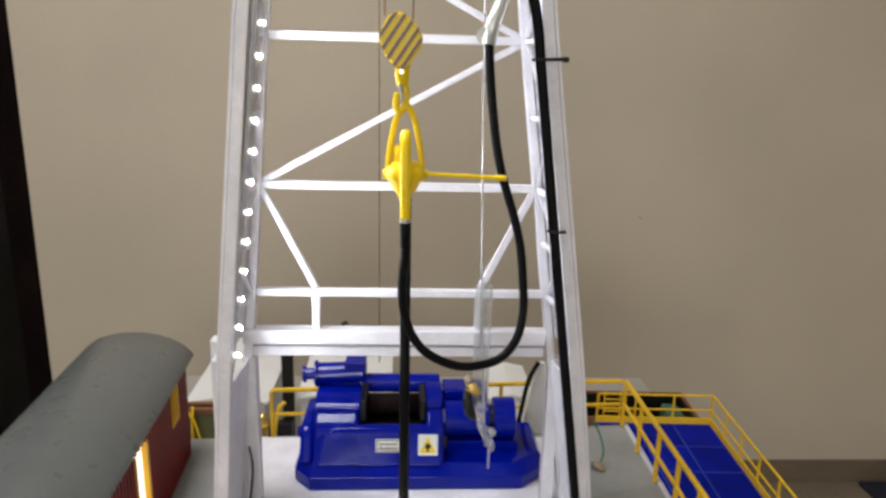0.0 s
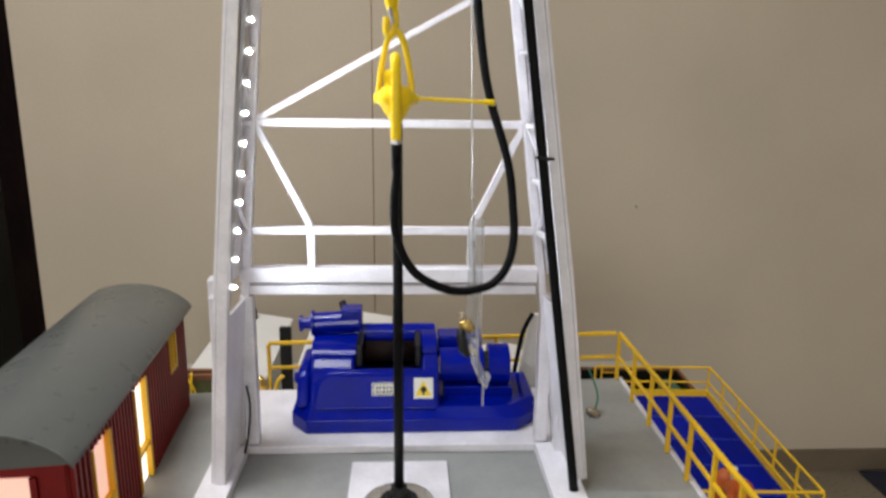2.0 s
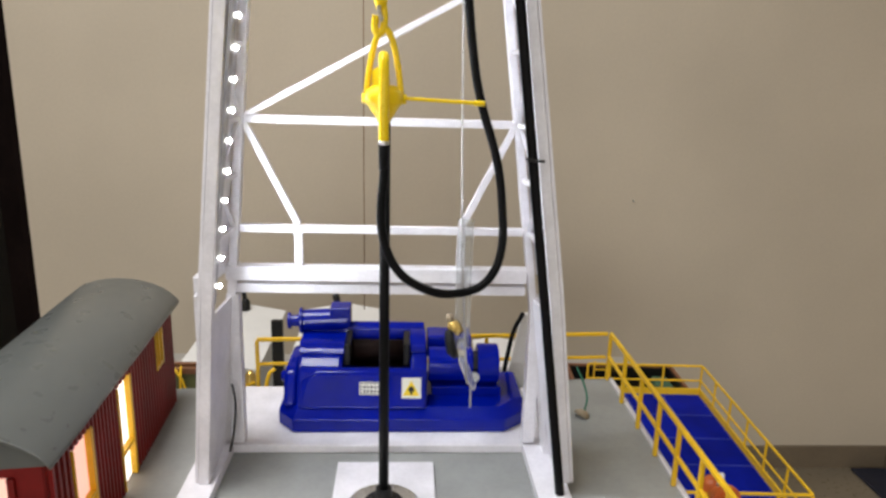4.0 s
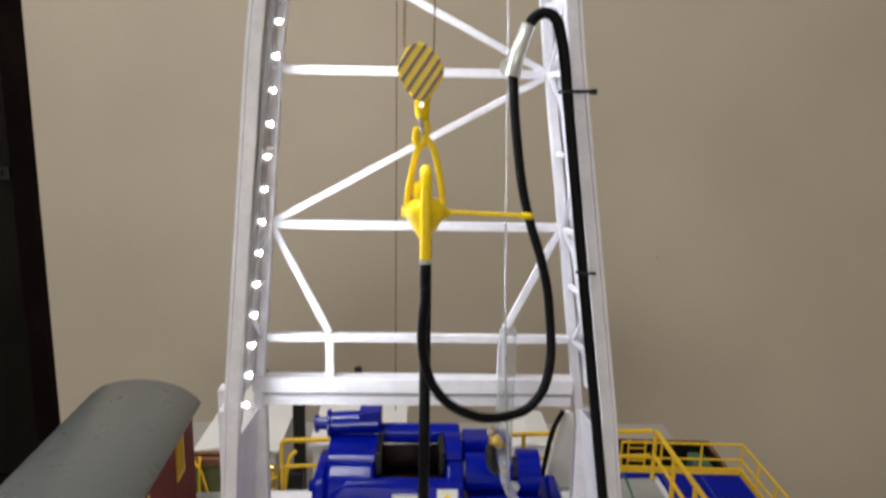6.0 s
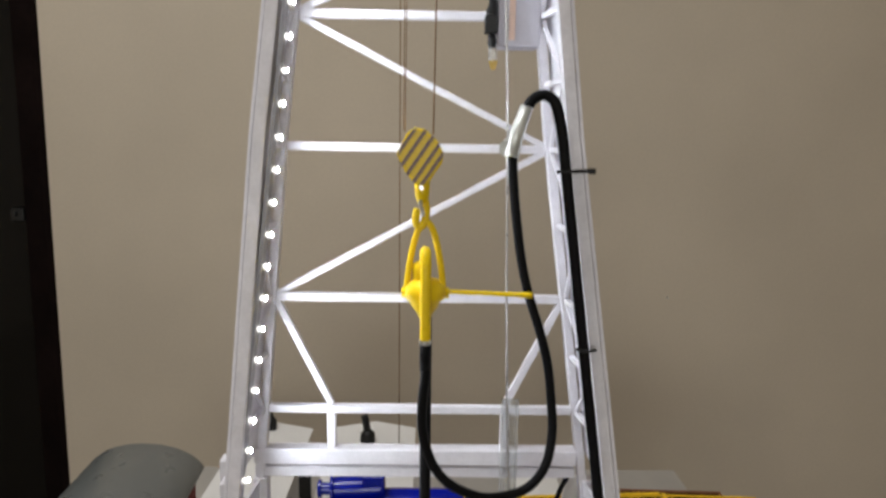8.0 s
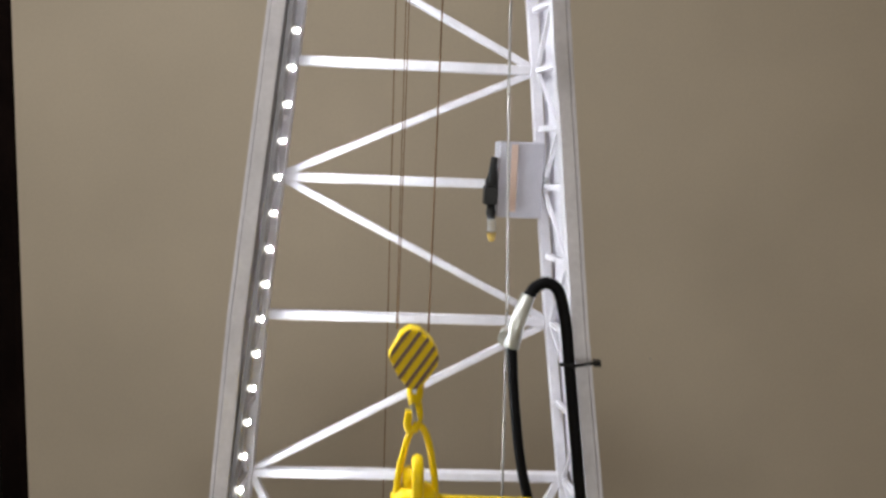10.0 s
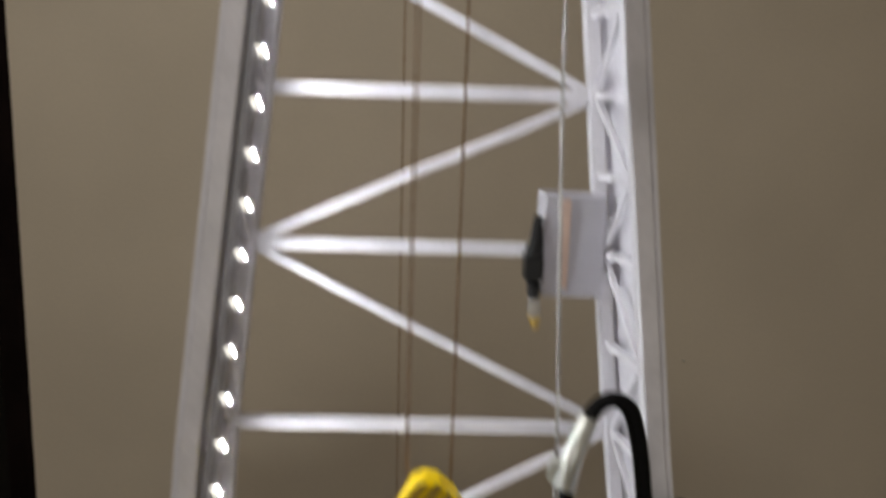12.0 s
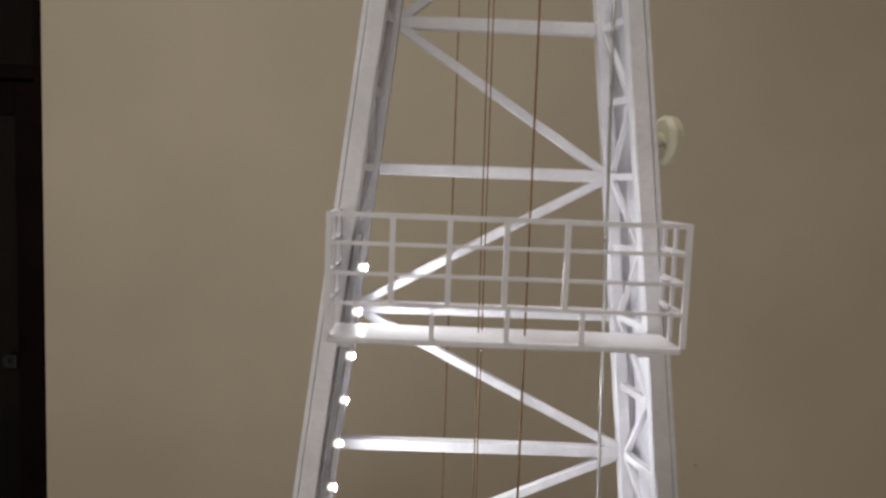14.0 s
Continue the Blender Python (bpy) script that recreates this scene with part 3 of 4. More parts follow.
body = [0.0016, 0.010, 0.0150, 0.0165, 0.0150, 0.0125, 0.0095, 0.0065, 0.0050]
zs = [0.012, 0.0105, 0.006, 0.000, -0.0045, -0.0065, -0.012, -0.016, -0.020]
part("body", tube([(SX, YBK, SZ + z) for z in zs], body, seg=28), YELLOW_G, sw, smooth=True)
part("trunnion", tube([(SX - 0.0185, YBK, SZ), (SX + 0.0185, YBK, SZ)], 0.0042, seg=16), YELLOW_G, sw, smooth=True)
part("cap", tube([(SX - 0.004, YBK, SZ + 0.010), (SX - 0.004, YBK, SZ + 0.022), (SX - 0.003, YBK, SZ + 0.024)], [0.0068, 0.0062, 0.003], seg=16), YELLOW_G, sw, smooth=True)
part("gooseneck", tube(spline([(SX + 0.0005, YBK, SZ + 0.012), (SX - 0.0005, YBK - 0.004, SZ + 0.029), (SX + 0.0000, YBK - 0.012, SZ + 0.0335), (SX + 0.0003, YBK - 0.0185, SZ + 0.024), (SX + 0.0004, YBK - 0.020, SZ - 0.004), (SX + 0.0005, YBK - 0.0205, SZ - 0.034)]), 0.0043, seg=14), YELLOW_G, sw, smooth=True)
part("neck_ring", disc((SX + 0.0005, YBK - 0.0205, SZ - 0.034), (0, 0, 1), 0.0047, 0.0030), STEEL, sw, "bright steel ring")
part("arm", beam((SX + 0.016, YBK + 0.002, SZ + 0.0005), (SX + 0.0835, YBK + 0.004, SZ - 0.0022), 0.0030, 0.0055), YELLOW_G, sw, bevel=0.001)
part("arm_tip", tube([(SX + 0.075, YBK + 0.004, SZ - 0.002), (SX + 0.0845, YBK + 0.004, SZ - 0.0022)], 0.0024, seg=10), YELLOW_G, sw, smooth=True)

# ---- kelly pipe, from the swivel down into the rotary table ----
kelly = thing("kelly_pipe", "straight black pipe standing in the rotary table", "pipe")
part("pipe", tube([(SX + 0.001, YBK + 0.001, SZ - 0.020), (RX, RY, DZ + 0.014)], 0.0046, seg=20), BLACK, kelly, smooth=True)
part("collar", tube([(RX, RY, DZ + 0.0175), (RX, RY, DZ + 0.026)], [0.0085, 0.0075], seg=24), BLACK_P, kelly)

# ---- mud hose: from the gooseneck down, round and up to the sleeve on the leg ----
hose = thing("mud_hose", "black rubber hose hanging in a loop from the swivel", "hose")
HY = -0.118
pts = [(SX + 0.0005, YBK - 0.0205, SZ - 0.035), (0.0115, HY - 0.001, 1.590), (0.0095, HY, 1.568), (0.0095, HY, 1.547), (0.0130, HY, 1.529), (0.0210, HY, 1.511), (0.0350, HY, 1.497),
       (0.0590, HY + 0.005, 1.4855), (0.0830, HY + 0.014, 1.4835), (0.1000, HY + 0.020, 1.489), (0.1125, HY + 0.026, 1.505), (0.1175, HY + 0.033, 1.529), (0.1160, HY + 0.036, 1.556), (0.1125, HY + 0.037, 1.584),
       (0.1060, HY + 0.038, 1.610), (0.0960, HY + 0.040, 1.640), (0.0890, HY + 0.041, 1.667), (0.0840, HY + 0.042, 1.698), (0.0805, HY + 0.045, 1.729), (0.0787, HY + 0.049, 1.757)]
part("hose_body", tube(spline(pts, 6), 0.0039, seg=14), BLACK, hose, smooth=True)
part("hose_end", tube([(SX + 0.0005, YBK - 0.0205, SZ - 0.036), (SX + 0.0007, HY - 0.001, SZ - 0.056)], 0.0043, seg=14), BLACK, hose, smooth=True)
part("sleeve", tube([(0.0780, HY + 0.049, 1.755), (0.0815, HY + 0.051, 1.772), (0.0895, HY + 0.052, 1.795)], [0.0062, 0.0060, 0.0056], seg=18), ALU, hose, "pale aluminium sleeve", smooth=True)
part("valve", disc((0.0755, HY + 0.052, 1.7625), (0.3, 1, 0.2), 0.0070, 0.008), ALU, hose, "round pale fitting")

stand = thing("standpipe_hose", "black rubber hose bent over and tied down the mast leg", "hose")
pts = [(0.0885, HY + 0.052, 1.792), (0.0945, HY + 0.052, 1.801), (0.1030, HY + 0.052, 1.8045), (0.1115, HY + 0.051, 1.7990), (0.1165, HY + 0.050, 1.783), (0.1197, HY + 0.049, 1.765), (0.1235, HY + 0.047, 1.735), (0.1418, HY + 0.039, 1.5976), (0.1601, HY + 0.031, 1.4617), (0.1840, HY + 0.016, DZ + 0.012)]
part("hose_body", tube(spline(pts, 8), 0.0045, seg=14), BLACK, stand, smooth=True)
part("tie", tube([(0.1150, HY + 0.047, 1.7440), (0.1260, HY + 0.042, 1.7445), (0.1430, HY + 0.050, 1.7450)], 0.0014, seg=8), BLACK_P, stand, "black cable tie")
part("tie_head", box(0.1415, 0.1465, HY + 0.047, HY + 0.054, 1.7425, 1.7470), BLACK_P, stand, bevel=0.0005)
part("tie", tube([(0.135, HY + 0.036, 1.600), (0.142, HY + 0.033, 1.599), (0.152, HY + 0.040, 1.598)], 0.0014, seg=8), BLACK_P, stand, "black cable tie")

# ---- winch box on the mast leg with its small black motor ----
winch = thing("winch_box", "small pale grey box with a black motor on the mast leg", "winch box")
part("case", box(0.0690, 0.1055, -0.0135, 0.020, 1.848, 1.909), CASE, winch, "pale lilac grey case", bevel=0.0012)
part("tape", box(0.0785, 0.0840, -0.0147, -0.0138, 1.853, 1.9065), TAPE, winch, "pale strip on the case", bevel=0.0004)
MY = -0.012
part("motor", tube([(0.0655, MY, 1.896), (0.0648, MY, 1.890), (0.0648, MY, 1.880), (0.0640, MY, 1.878), (0.0640, MY, 1.866)], [0.0028, 0.0030, 0.0044, 0.0052, 0.0052], seg=16), BLACK_P, winch, "black motor", smooth=True)
part("gearbox", box(0.0580, 0.0688, -0.019, -0.004, 1.858, 1.873), BLACK_P, winch, bevel=0.001)
part("clamp", tube([(0.0640, MY, 1.859), (0.0645, MY, 1.851), (0.0650, MY, 1.846)], [0.003, 0.0042, 0.0026], seg=12), BLACK_P, winch, smooth=True)
part("lever", tube([(0.0650, MY, 1.847), (0.0658, MY, 1.835)], [0.0035, 0.004], seg=12), CLEAR, winch, "clear plastic end")
part("tip", tube([(0.0658, MY, 1.8355), (0.0662, MY, 1.828)], [0.0042, 0.002], seg=12), BRASS, winch, "yellowish tip")

# ---- thin wire with a small weight, and the clear channel behind it ----
wire = thing("weight_line", "thin steel wire with a small hanging weight", "wire")
part("wire", tube([(0.0520, -0.045, ZT), (0.0690, -0.050, 1.948), (0.0760, -0.050, 1.787), (0.0800, -0.050, 1.63), (0.0850, -0.050, 1.495), (0.0905, -0.046, 1.42), (0.0955, -0.035, 1.362)], 0.0010, seg=8), WIRE, wire, smooth=True)
part("weight", tube([(0.0885, -0.022, 1.388), (0.0920, -0.024, 1.380), (0.0985, -0.026, 1.366), (0.1030, -0.027, 1.357), (0.1035, -0.027, 1.352)], [0.003, 0.0044, 0.0046, 0.0038, 0.0020], seg=16), CLEAR, wire, "clear plastic weight", smooth=True)
part("tail", tube([(0.1005, -0.026, 1.356), (0.1010, -0.024, 1.330)], 0.0011, seg=8), STEEL, wire)
channel = thing("clear_channel", "clear plastic channel with a brass valve at its foot", "channel")
for x0, x1 in ((0.0822, 0.0836), (0.0964, 0.0978)):
    part("side_strip", box(x0, x1, -0.020, -0.013, 1.395, 1.530), CLEAR, channel)
part("back_strip", box(0.0837, 0.0963, -0.0145, -0.013, 1.395, 1.530), CLEAR, channel)
part("valve_body", tube([(0.0755, -0.018, 1.421), (0.081, -0.019, 1.420), (0.088, -0.018, 1.412)], [0.005, 0.0062, 0.005], seg=14), BRASS, channel, "dull brass valve body", smooth=True)
part("valve_stem", tube([(0.078, -0.018, 1.424), (0.077, -0.018, 1.431)], 0.0042, seg=12), SAND, channel, smooth=True)
part("valve_wheel", tube([(0.0765, -0.020, 1.414), (0.0775, -0.020, 1.404), (0.0800, -0.020, 1.392), (0.0850, -0.020, 1.386)], [0.004, 0.0056, 0.0056, 0.004], seg=14), BLACK_P, channel, "black valve handle", smooth=True)
part("valve_foot", tube([(0.090, -0.018, 1.404), (0.0905, -0.020, 1.386)], 0.0050, seg=12), CLEAR, channel, smooth=True)

# ---- drawworks ----
dw = thing("drawworks", "blue enamelled drawworks with a drum opening and motors", "drawworks")
ZD = DZ + 0.010
# skid with chamfered corners
bm = bmesh.new()
ol = [(-0.091, 0.018), (0.146, 0.020), (0.176, 0.046), (0.176, 0.128), (-0.110, 0.128), (-0.110, 0.040)]
A = [bm.verts.new((x, y, ZD + 0.0005)) for x, y in ol]
B = [bm.verts.new((x, y, ZD + 0.016)) for x, y in ol]
C = [bm.verts.new((x + (0.004 if x < 0 else -0.006), y + (0.011 if y < 0.1 else -0.003), ZD + 0.027)) for x, y in ol]
bm.faces.new(A[::-1])
bm.faces.new(C)
for P, Q in ((A, B), (B, C)):
    for i in range(6):
        bm.faces.new((P[i], P[(i + 1) % 6], Q[(i + 1) % 6], Q[i]))
part("skid", bm, BLUE, dw, smooth=True, bevel=0.0015)
# main housing: a bowed front, stepped to a higher back
hs = [(0.026, ZD + 0.0245), (0.037, ZD + 0.052), (0.044, ZD + 0.066), (0.060, ZD + 0.076), (0.122, ZD + 0.076), (0.122, ZD + 0.0245)]
part("housing", prism_x(hs, -0.089, -0.0382), BLUE, dw, smooth=True, bevel=0.005)
part("housing", prism_x(hs, 0.0380, 0.058), BLUE, dw, smooth=True, bevel=0.004)
sh = [(0.029, ZD + 0.0245), (0.040, ZD + 0.050), (0.046, ZD + 0.060), (0.056, ZD + 0.064), (0.120, ZD + 0.064), (0.120, ZD + 0.0245)]
part("end_shoulder", prism_x(sh, -0.104, -0.0885), BLUE, dw, smooth=True, bevel=0.006)
bm = prism_x([(0.0245, ZD + 0.0245), (0.0355, ZD + 0.052), (0.0395, ZD + 0.0625), (0.0495, ZD + 0.067), (0.0565, ZD + 0.056), (0.0600, ZD + 0.0245)], -0.0860, 0.0570)
for v in bm.verts:
    high = max(0.0, (v.co.z - ZD - 0.045) / 0.022)
    v.co.x += 0.020 * high if v.co.x < 0 else -0.009 * high
part("front_cover", bm, BLUE, dw, smooth=True, bevel=0.004)
part("drum_floor", box(-0.0382, 0.0379, 0.0602, 0.1018, ZD + 0.0245, ZD + 0.052), DRUM, dw, "dark floor of the drum opening")
part("drum_well", box(-0.0380, 0.0378, 0.1020, 0.1040, ZD + 0.050, ZD + 0.0765), DRUM, dw, "dark back of the drum opening")
part("end_knob", tube([(-0.1085, 0.060, ZD + 0.050), (-0.1042, 0.060, ZD + 0.050)], [0.0060, 0.0072], seg=20), BLUE, dw, smooth=True)
hs = [(0.060, ZD + 0.0762), (0.064, ZD + 0.080), (0.078, ZD + 0.0865), (0.120, ZD + 0.0865), (0.120, ZD + 0.0762)]
part("upper_housing", prism_x(hs, -0.090, -0.036), BLUE, dw, smooth=True, bevel=0.004)
part("drum_cheek", box(-0.0375, -0.0300, 0.056, 0.102, ZD + 0.064, ZD + 0.0905), BLACK_P, dw, "black block beside the drum", bevel=0.002)
part("drum_cheek", box(0.0305, 0.0375, 0.056, 0.102, ZD + 0.064, ZD + 0.0905), BLACK_P, dw, "black block beside the drum", bevel=0.002)
part("drum", tube([(-0.0298, 0.090, ZD + 0.070), (0.0303, 0.090, ZD + 0.070)], 0.0125, seg=24), DRUM, dw, "rusty dark drum in the opening", smooth=True)
part("drum_hood", prism_x([(0.104, ZD + 0.0765), (0.106, ZD + 0.092), (0.116, ZD + 0.096), (0.128, ZD + 0.092), (0.128, ZD + 0.0765)], -0.046, 0.056), BLUE, dw, smooth=True, bevel=0.003)
part("side_hood", prism_x([(0.066, ZD + 0.0762), (0.070, ZD + 0.084), (0.084, ZD + 0.092), (0.1055, ZD + 0.092), (0.1055, ZD + 0.0762)], 0.038, 0.057), BLUE, dw, smooth=True, bevel=0.002)
# motor on top, at the back
part("motor", tube([(-0.090, 0.112, ZD + 0.098), (-0.036, 0.112, ZD + 0.101)], 0.0130, seg=28), BLUE, dw, bevel=0.001)
part("motor_flange", tube([(-0.0940, 0.112, ZD + 0.0978), (-0.0902, 0.112, ZD + 0.098)], 0.0158, seg=28), BLUE, dw, bevel=0.0008)
part("motor_neck", tube([(-0.1045, 0.112, ZD + 0.0975), (-0.0941, 0.112, ZD + 0.0978)], 0.0070, seg=20), BLUE, dw)
part("motor_cap", tube([(-0.1085, 0.112, ZD + 0.0973), (-0.1046, 0.112, ZD + 0.0975)], 0.0100, seg=24), BLUE, dw, bevel=0.0006)
part("motor_end", box(-0.058, -0.033, 0.100, 0.126, ZD + 0.094, ZD + 0.118), BLUE, dw, smooth=True, bevel=0.002)
part("motor_foot", box(-0.080, -0.040, 0.104, 0.120, ZD + 0.0868, ZD + 0.0890), BLUE, dw, bevel=0.001)
# lower drive at the other end
part("drive", tube([(0.060, 0.078, ZD + 0.058), (0.112, 0.078, ZD + 0.058)], 0.0205, seg=32), BLUE, dw, bevel=0.0012)
part("drive_motor", tube([(0.117, 0.076, ZD + 0.060), (0.142, 0.076, ZD + 0.060)], [0.0235, 0.0235], seg=32), BLUE, dw, bevel=0.0015)
part("drive_top", box(0.0585, 0.112, 0.090, 0.122, ZD + 0.060, ZD + 0.088), BLUE, dw, smooth=True, bevel=0.003)
part("coupling", disc((0.1145, 0.077, ZD + 0.059), (1, 0, 0), 0.0150, 0.005), BLACK_P, dw, "black coupling")
part("coupling_bolt", disc((0.1130, 0.055, ZD + 0.052), (0, 1, 0), 0.006, 0.003), STEEL, dw, "bright round cap")
part("drive_cradle", box(0.064, 0.146, 0.058, 0.120, ZD + 0.0245, ZD + 0.038), BLUE, dw, smooth=True, bevel=0.002)
# name plate, with unreadable lettering, and hazard plate
pl = part("name_plate", box(-0.0185, 0.0125, 0.0308, 0.0328, ZD + 0.039, ZD + 0.0535), PAPER, dw, "white plate with black lettering", bevel=0.0003)
part("plate_border", box(-0.0172, 0.0112, 0.0304, 0.0307, ZD + 0.0518, ZD + 0.0526), INK, pl)
part("plate_border", box(-0.0172, 0.0112, 0.0304, 0.0307, ZD + 0.0400, ZD + 0.0408), INK, pl)
part("plate_border", box(-0.0172, -0.0164, 0.0303, 0.0306, ZD + 0.0409, ZD + 0.0517), INK, pl)
for z in (0.0478, 0.0433):
    x = -0.014
    for w in (0.0035, 0.0028, 0.0040, 0.0030, 0.0034):
        part("lettering_bar", box(x, x + w - 0.0008, 0.0304, 0.0307, ZD + z - 0.0012, ZD + z + 0.0012), INK, pl)
        x += w + 0.0007
hz = part("hazard_plate", box(0.0290, 0.0510, 0.0308, 0.0328, ZD + 0.0355, ZD + 0.0585), PAPER, dw, "cream plate with a yellow warning triangle", bevel=0.0003)
part("triangle", prism([(0.0302, ZD + 0.0385), (0.0490, ZD + 0.0385), (0.0400, ZD + 0.0555)], 0.0303, 0.0307), SIGN_Y, hz, "yellow triangle")
part("symbol", disc((0.0400, 0.0301, ZD + 0.0455), (0, 1, 0), 0.0034, 0.0004), INK, hz, "dark round symbol")
part("symbol", box(0.0390, 0.0410, 0.0299, 0.0302, ZD + 0.0395, ZD + 0.0425), INK, hz)

# both plates lean back with the front
for o in (pl, hz):
    o.matrix_world = Matrix.Translation((0, 0.0352, ZD + 0.0465)) @ Matrix.Rotation(-0.38, 4, "X") @ Matrix.Translation((0, -0.0330, -ZD - 0.0465))

# ---- doghouse cabin ----
cab = thing("site_cabin", "dark red corrugated cabin with a grey arched roof, lit inside", "cabin")
CX0, CX1, CY0, CY1 = -0.370, -0.247, -0.230, 0.118
ZE = 1.388
part("wall", box(CX0 + 0.003, CX1 - 0.004, CY0 + 0.004, CY0 + 0.008, DZ + 0.0005, ZE), RED, cab)
part("wall", box(CX0 + 0.003, CX1 - 0.004, CY1 - 0.008, CY1 - 0.004, DZ + 0.0005, ZE), RED, cab)
part("wall", box(CX0 + 0.003, CX0 + 0.007, CY0 + 0.0085, CY1 - 0.0085, DZ + 0.0005, ZE), RED, cab)
OPEN = [(-0.188, -0.146, 1.282, 1.374), (-0.082, -0.044, DZ + 0.002, 1.376), (0.044, 0.070, 1.338, 1.380)]


def corrugated(y0, y1, z0, z1, name="cladding"):
    """Ribbed sheet standing in the y, z plane at the cabin's long side."""
    bm = bmesh.new()
    n = max(1, round((y1 - y0) / 0.0085))
    step = (y1 - y0) / n
    prof = []
    for i in range(n):
        y = y0 + i * step
        prof += [(y, 0.0), (y + step * 0.30, 0.0), (y + step * 0.42, 0.0032), (y + step * 0.85, 0.0032)]
    prof.append((y1, 0.0))
    f = [(bm.verts.new((CX1 - 0.0035 + d, y, z0)), bm.verts.new((CX1 - 0.0035 + d, y, z1))) for y, d in prof]
    k = [(bm.verts.new((CX1 - 0.0055, y, z0)), bm.verts.new((CX1 - 0.0055, y, z1))) for y, d in prof]
    for i in range(len(prof) - 1):
        bm.faces.new((f[i][0], f[i + 1][0], f[i + 1][1], f[i][1]))
        bm.faces.new((k[i][0], k[i][1], k[i + 1][1], k[i + 1][0]))
        bm.faces.new((f[i][1], f[i + 1][1], k[i + 1][1], k[i][1]))
        bm.faces.new((f[i][0], k[i][0], k[i + 1][0], f[i + 1][0]))
    for j in (0, len(prof) - 1):
        bm.faces.new((f[j][0], f[j][1], k[j][1], k[j][0]))
    return part(name, bm, RED, cab, "dark red ribbed cladding sheet")


edge = CY0 + 0.004
for y0, y1, z0, z1 in OPEN:
    corrugated(edge, y0, DZ + 0.0005, ZE)
    if z0 > DZ + 0.01:
        corrugated(y0, y1, DZ + 0.0005, z0)
    corrugated(y0, y1, z1, ZE)
    edge = y1
corrugated(edge, CY1 - 0.004, DZ + 0.0005, ZE)
for i, (y0, y1, z0, z1) in enumerate(OPEN):
    nm = "door_opening" if i == 1 else "window"
    w = part(nm, box(CX1 - 0.0065, CX1 - 0.0050, y0, y1, z0, z1), LAMPGLOW_W if i == 1 else LAMPGLOW if i == 0 else CREAM, cab, "brightly lit doorway" if i == 1 else "lit window" if i == 0 else "unlit yellow framed window")
    for a, b in ((y0, y0 + 0.0022), (y1 - 0.0045, y1)):
        part("frame", box(CX1 - 0.0048, CX1 + 0.0008, a, b, z0, z1), YELLOW, w, "yellow frame")
    if i == 1:
        part("cross_bar", box(CX1 - 0.0048, CX1 + 0.0004, y0 + 0.0022, y1 - 0.0045, 1.304, 1.308), YELLOW, w, "yellow bar across the doorway")
    else:
        part("frame", box(CX1 - 0.0048, CX1 + 0.0004, y0 + 0.0022, y1 - 0.0045, z0, z0 + 0.004), YELLOW, w, "yellow frame")
        if i == 2:
            part("frame", box(CX1 - 0.0048, CX1 + 0.0004, (y0 + y1) / 2 - 0.0015, (y0 + y1) / 2 + 0.0015, z0 + 0.004, z1), YELLOW, w, "yellow frame")
        else:
            part("frame", box(CX1 - 0.0048, CX1 + 0.0004, y0 + 0.0022, y1 - 0.0045, 1.312, 1.316), YELLOW, w, "yellow frame")
wf = part("front_window", box(CX0 + 0.012, CX1 - 0.030, CY0 + 0.002, CY0 + 0.0035, 1.300, 1.377), LAMPGLOW, cab, "lit window in the end wall")
part("frame", box(CX1 - 0.030, CX1 - 0.025, CY0 + 0.0010, CY0 + 0.0039, 1.296, 1.377), RED, wf)
# arched roof with a thick rim
NR = 26
W2 = (CX1 - CX0) / 2 + 0.006
XM = (CX0 + CX1) / 2
RISE = 0.0285


def arch(k, lift=0.0):
    u = -1 + 2 * k / NR
    a = u * 0.95
    lift -= 0.014 * max(0.0, -6 / 13 - u)
    return XM + W2 * math.sin(a * 1.28) / math.sin(0.95 * 1.28), ZE + 0.0005 + lift + RISE * (math.cos(a * 1.28) - math.cos(0.95 * 1.28)) / (1 - math.cos(0.95 * 1.28))


bm = prism([arch(k) for k in range(NR + 1)][::-1] + [arch(k, 0.0035) for k in range(NR + 1)], CY0 - 0.008, CY1 + 0.010)
roof = part("roof", bm, ROOF, cab, "grey sheet roof, arched", bevel=0.0008)
for p in roof.data.polygons:
    p.use_smooth = abs(p.normal.y) < 0.5
for e in roof.data.edges:
    if all(abs(roof.data.vertices[v].co.x - arch(7)[0]) < 1e-5 for v in e.vertices):
        e.use_edge_sharp = True
gb = prism([arch(k) for k in range(1, NR)] + [], CY0 - 0.0070, CY0 - 0.0030)
part("gable", gb, ROOF, cab, "dark grey end panel under the arch")
gb = prism([arch(k) for k in range(1, NR)] + [], CY1 - 0.013, CY1 - 0.009)
part("gable", gb, ROOF, cab)

# the cabin stands a little askew on the deck
cab.matrix_world = Matrix.Translation((-0.245, 0.12, 0)) @ Matrix.Rotation(radians(3.05), 4, "Z") @ Matrix.Translation((0.245, -0.12, 0))

# ---- blue mud tank, lower down beside the rig floor ----
tank = thing("mud_tank", "blue painted tank with panelled top and yellow handrails", "tank")
TX0, TX1, TY0, TY1, TZ = 0.420, 0.664, 0.190, 0.655, 1.010
part("body", box(TX0, TX1, TY0, TY1, 0.84, TZ - 0.004), BLUE_MATT, tank, bevel=0.002)
nx, ny = 3, 5
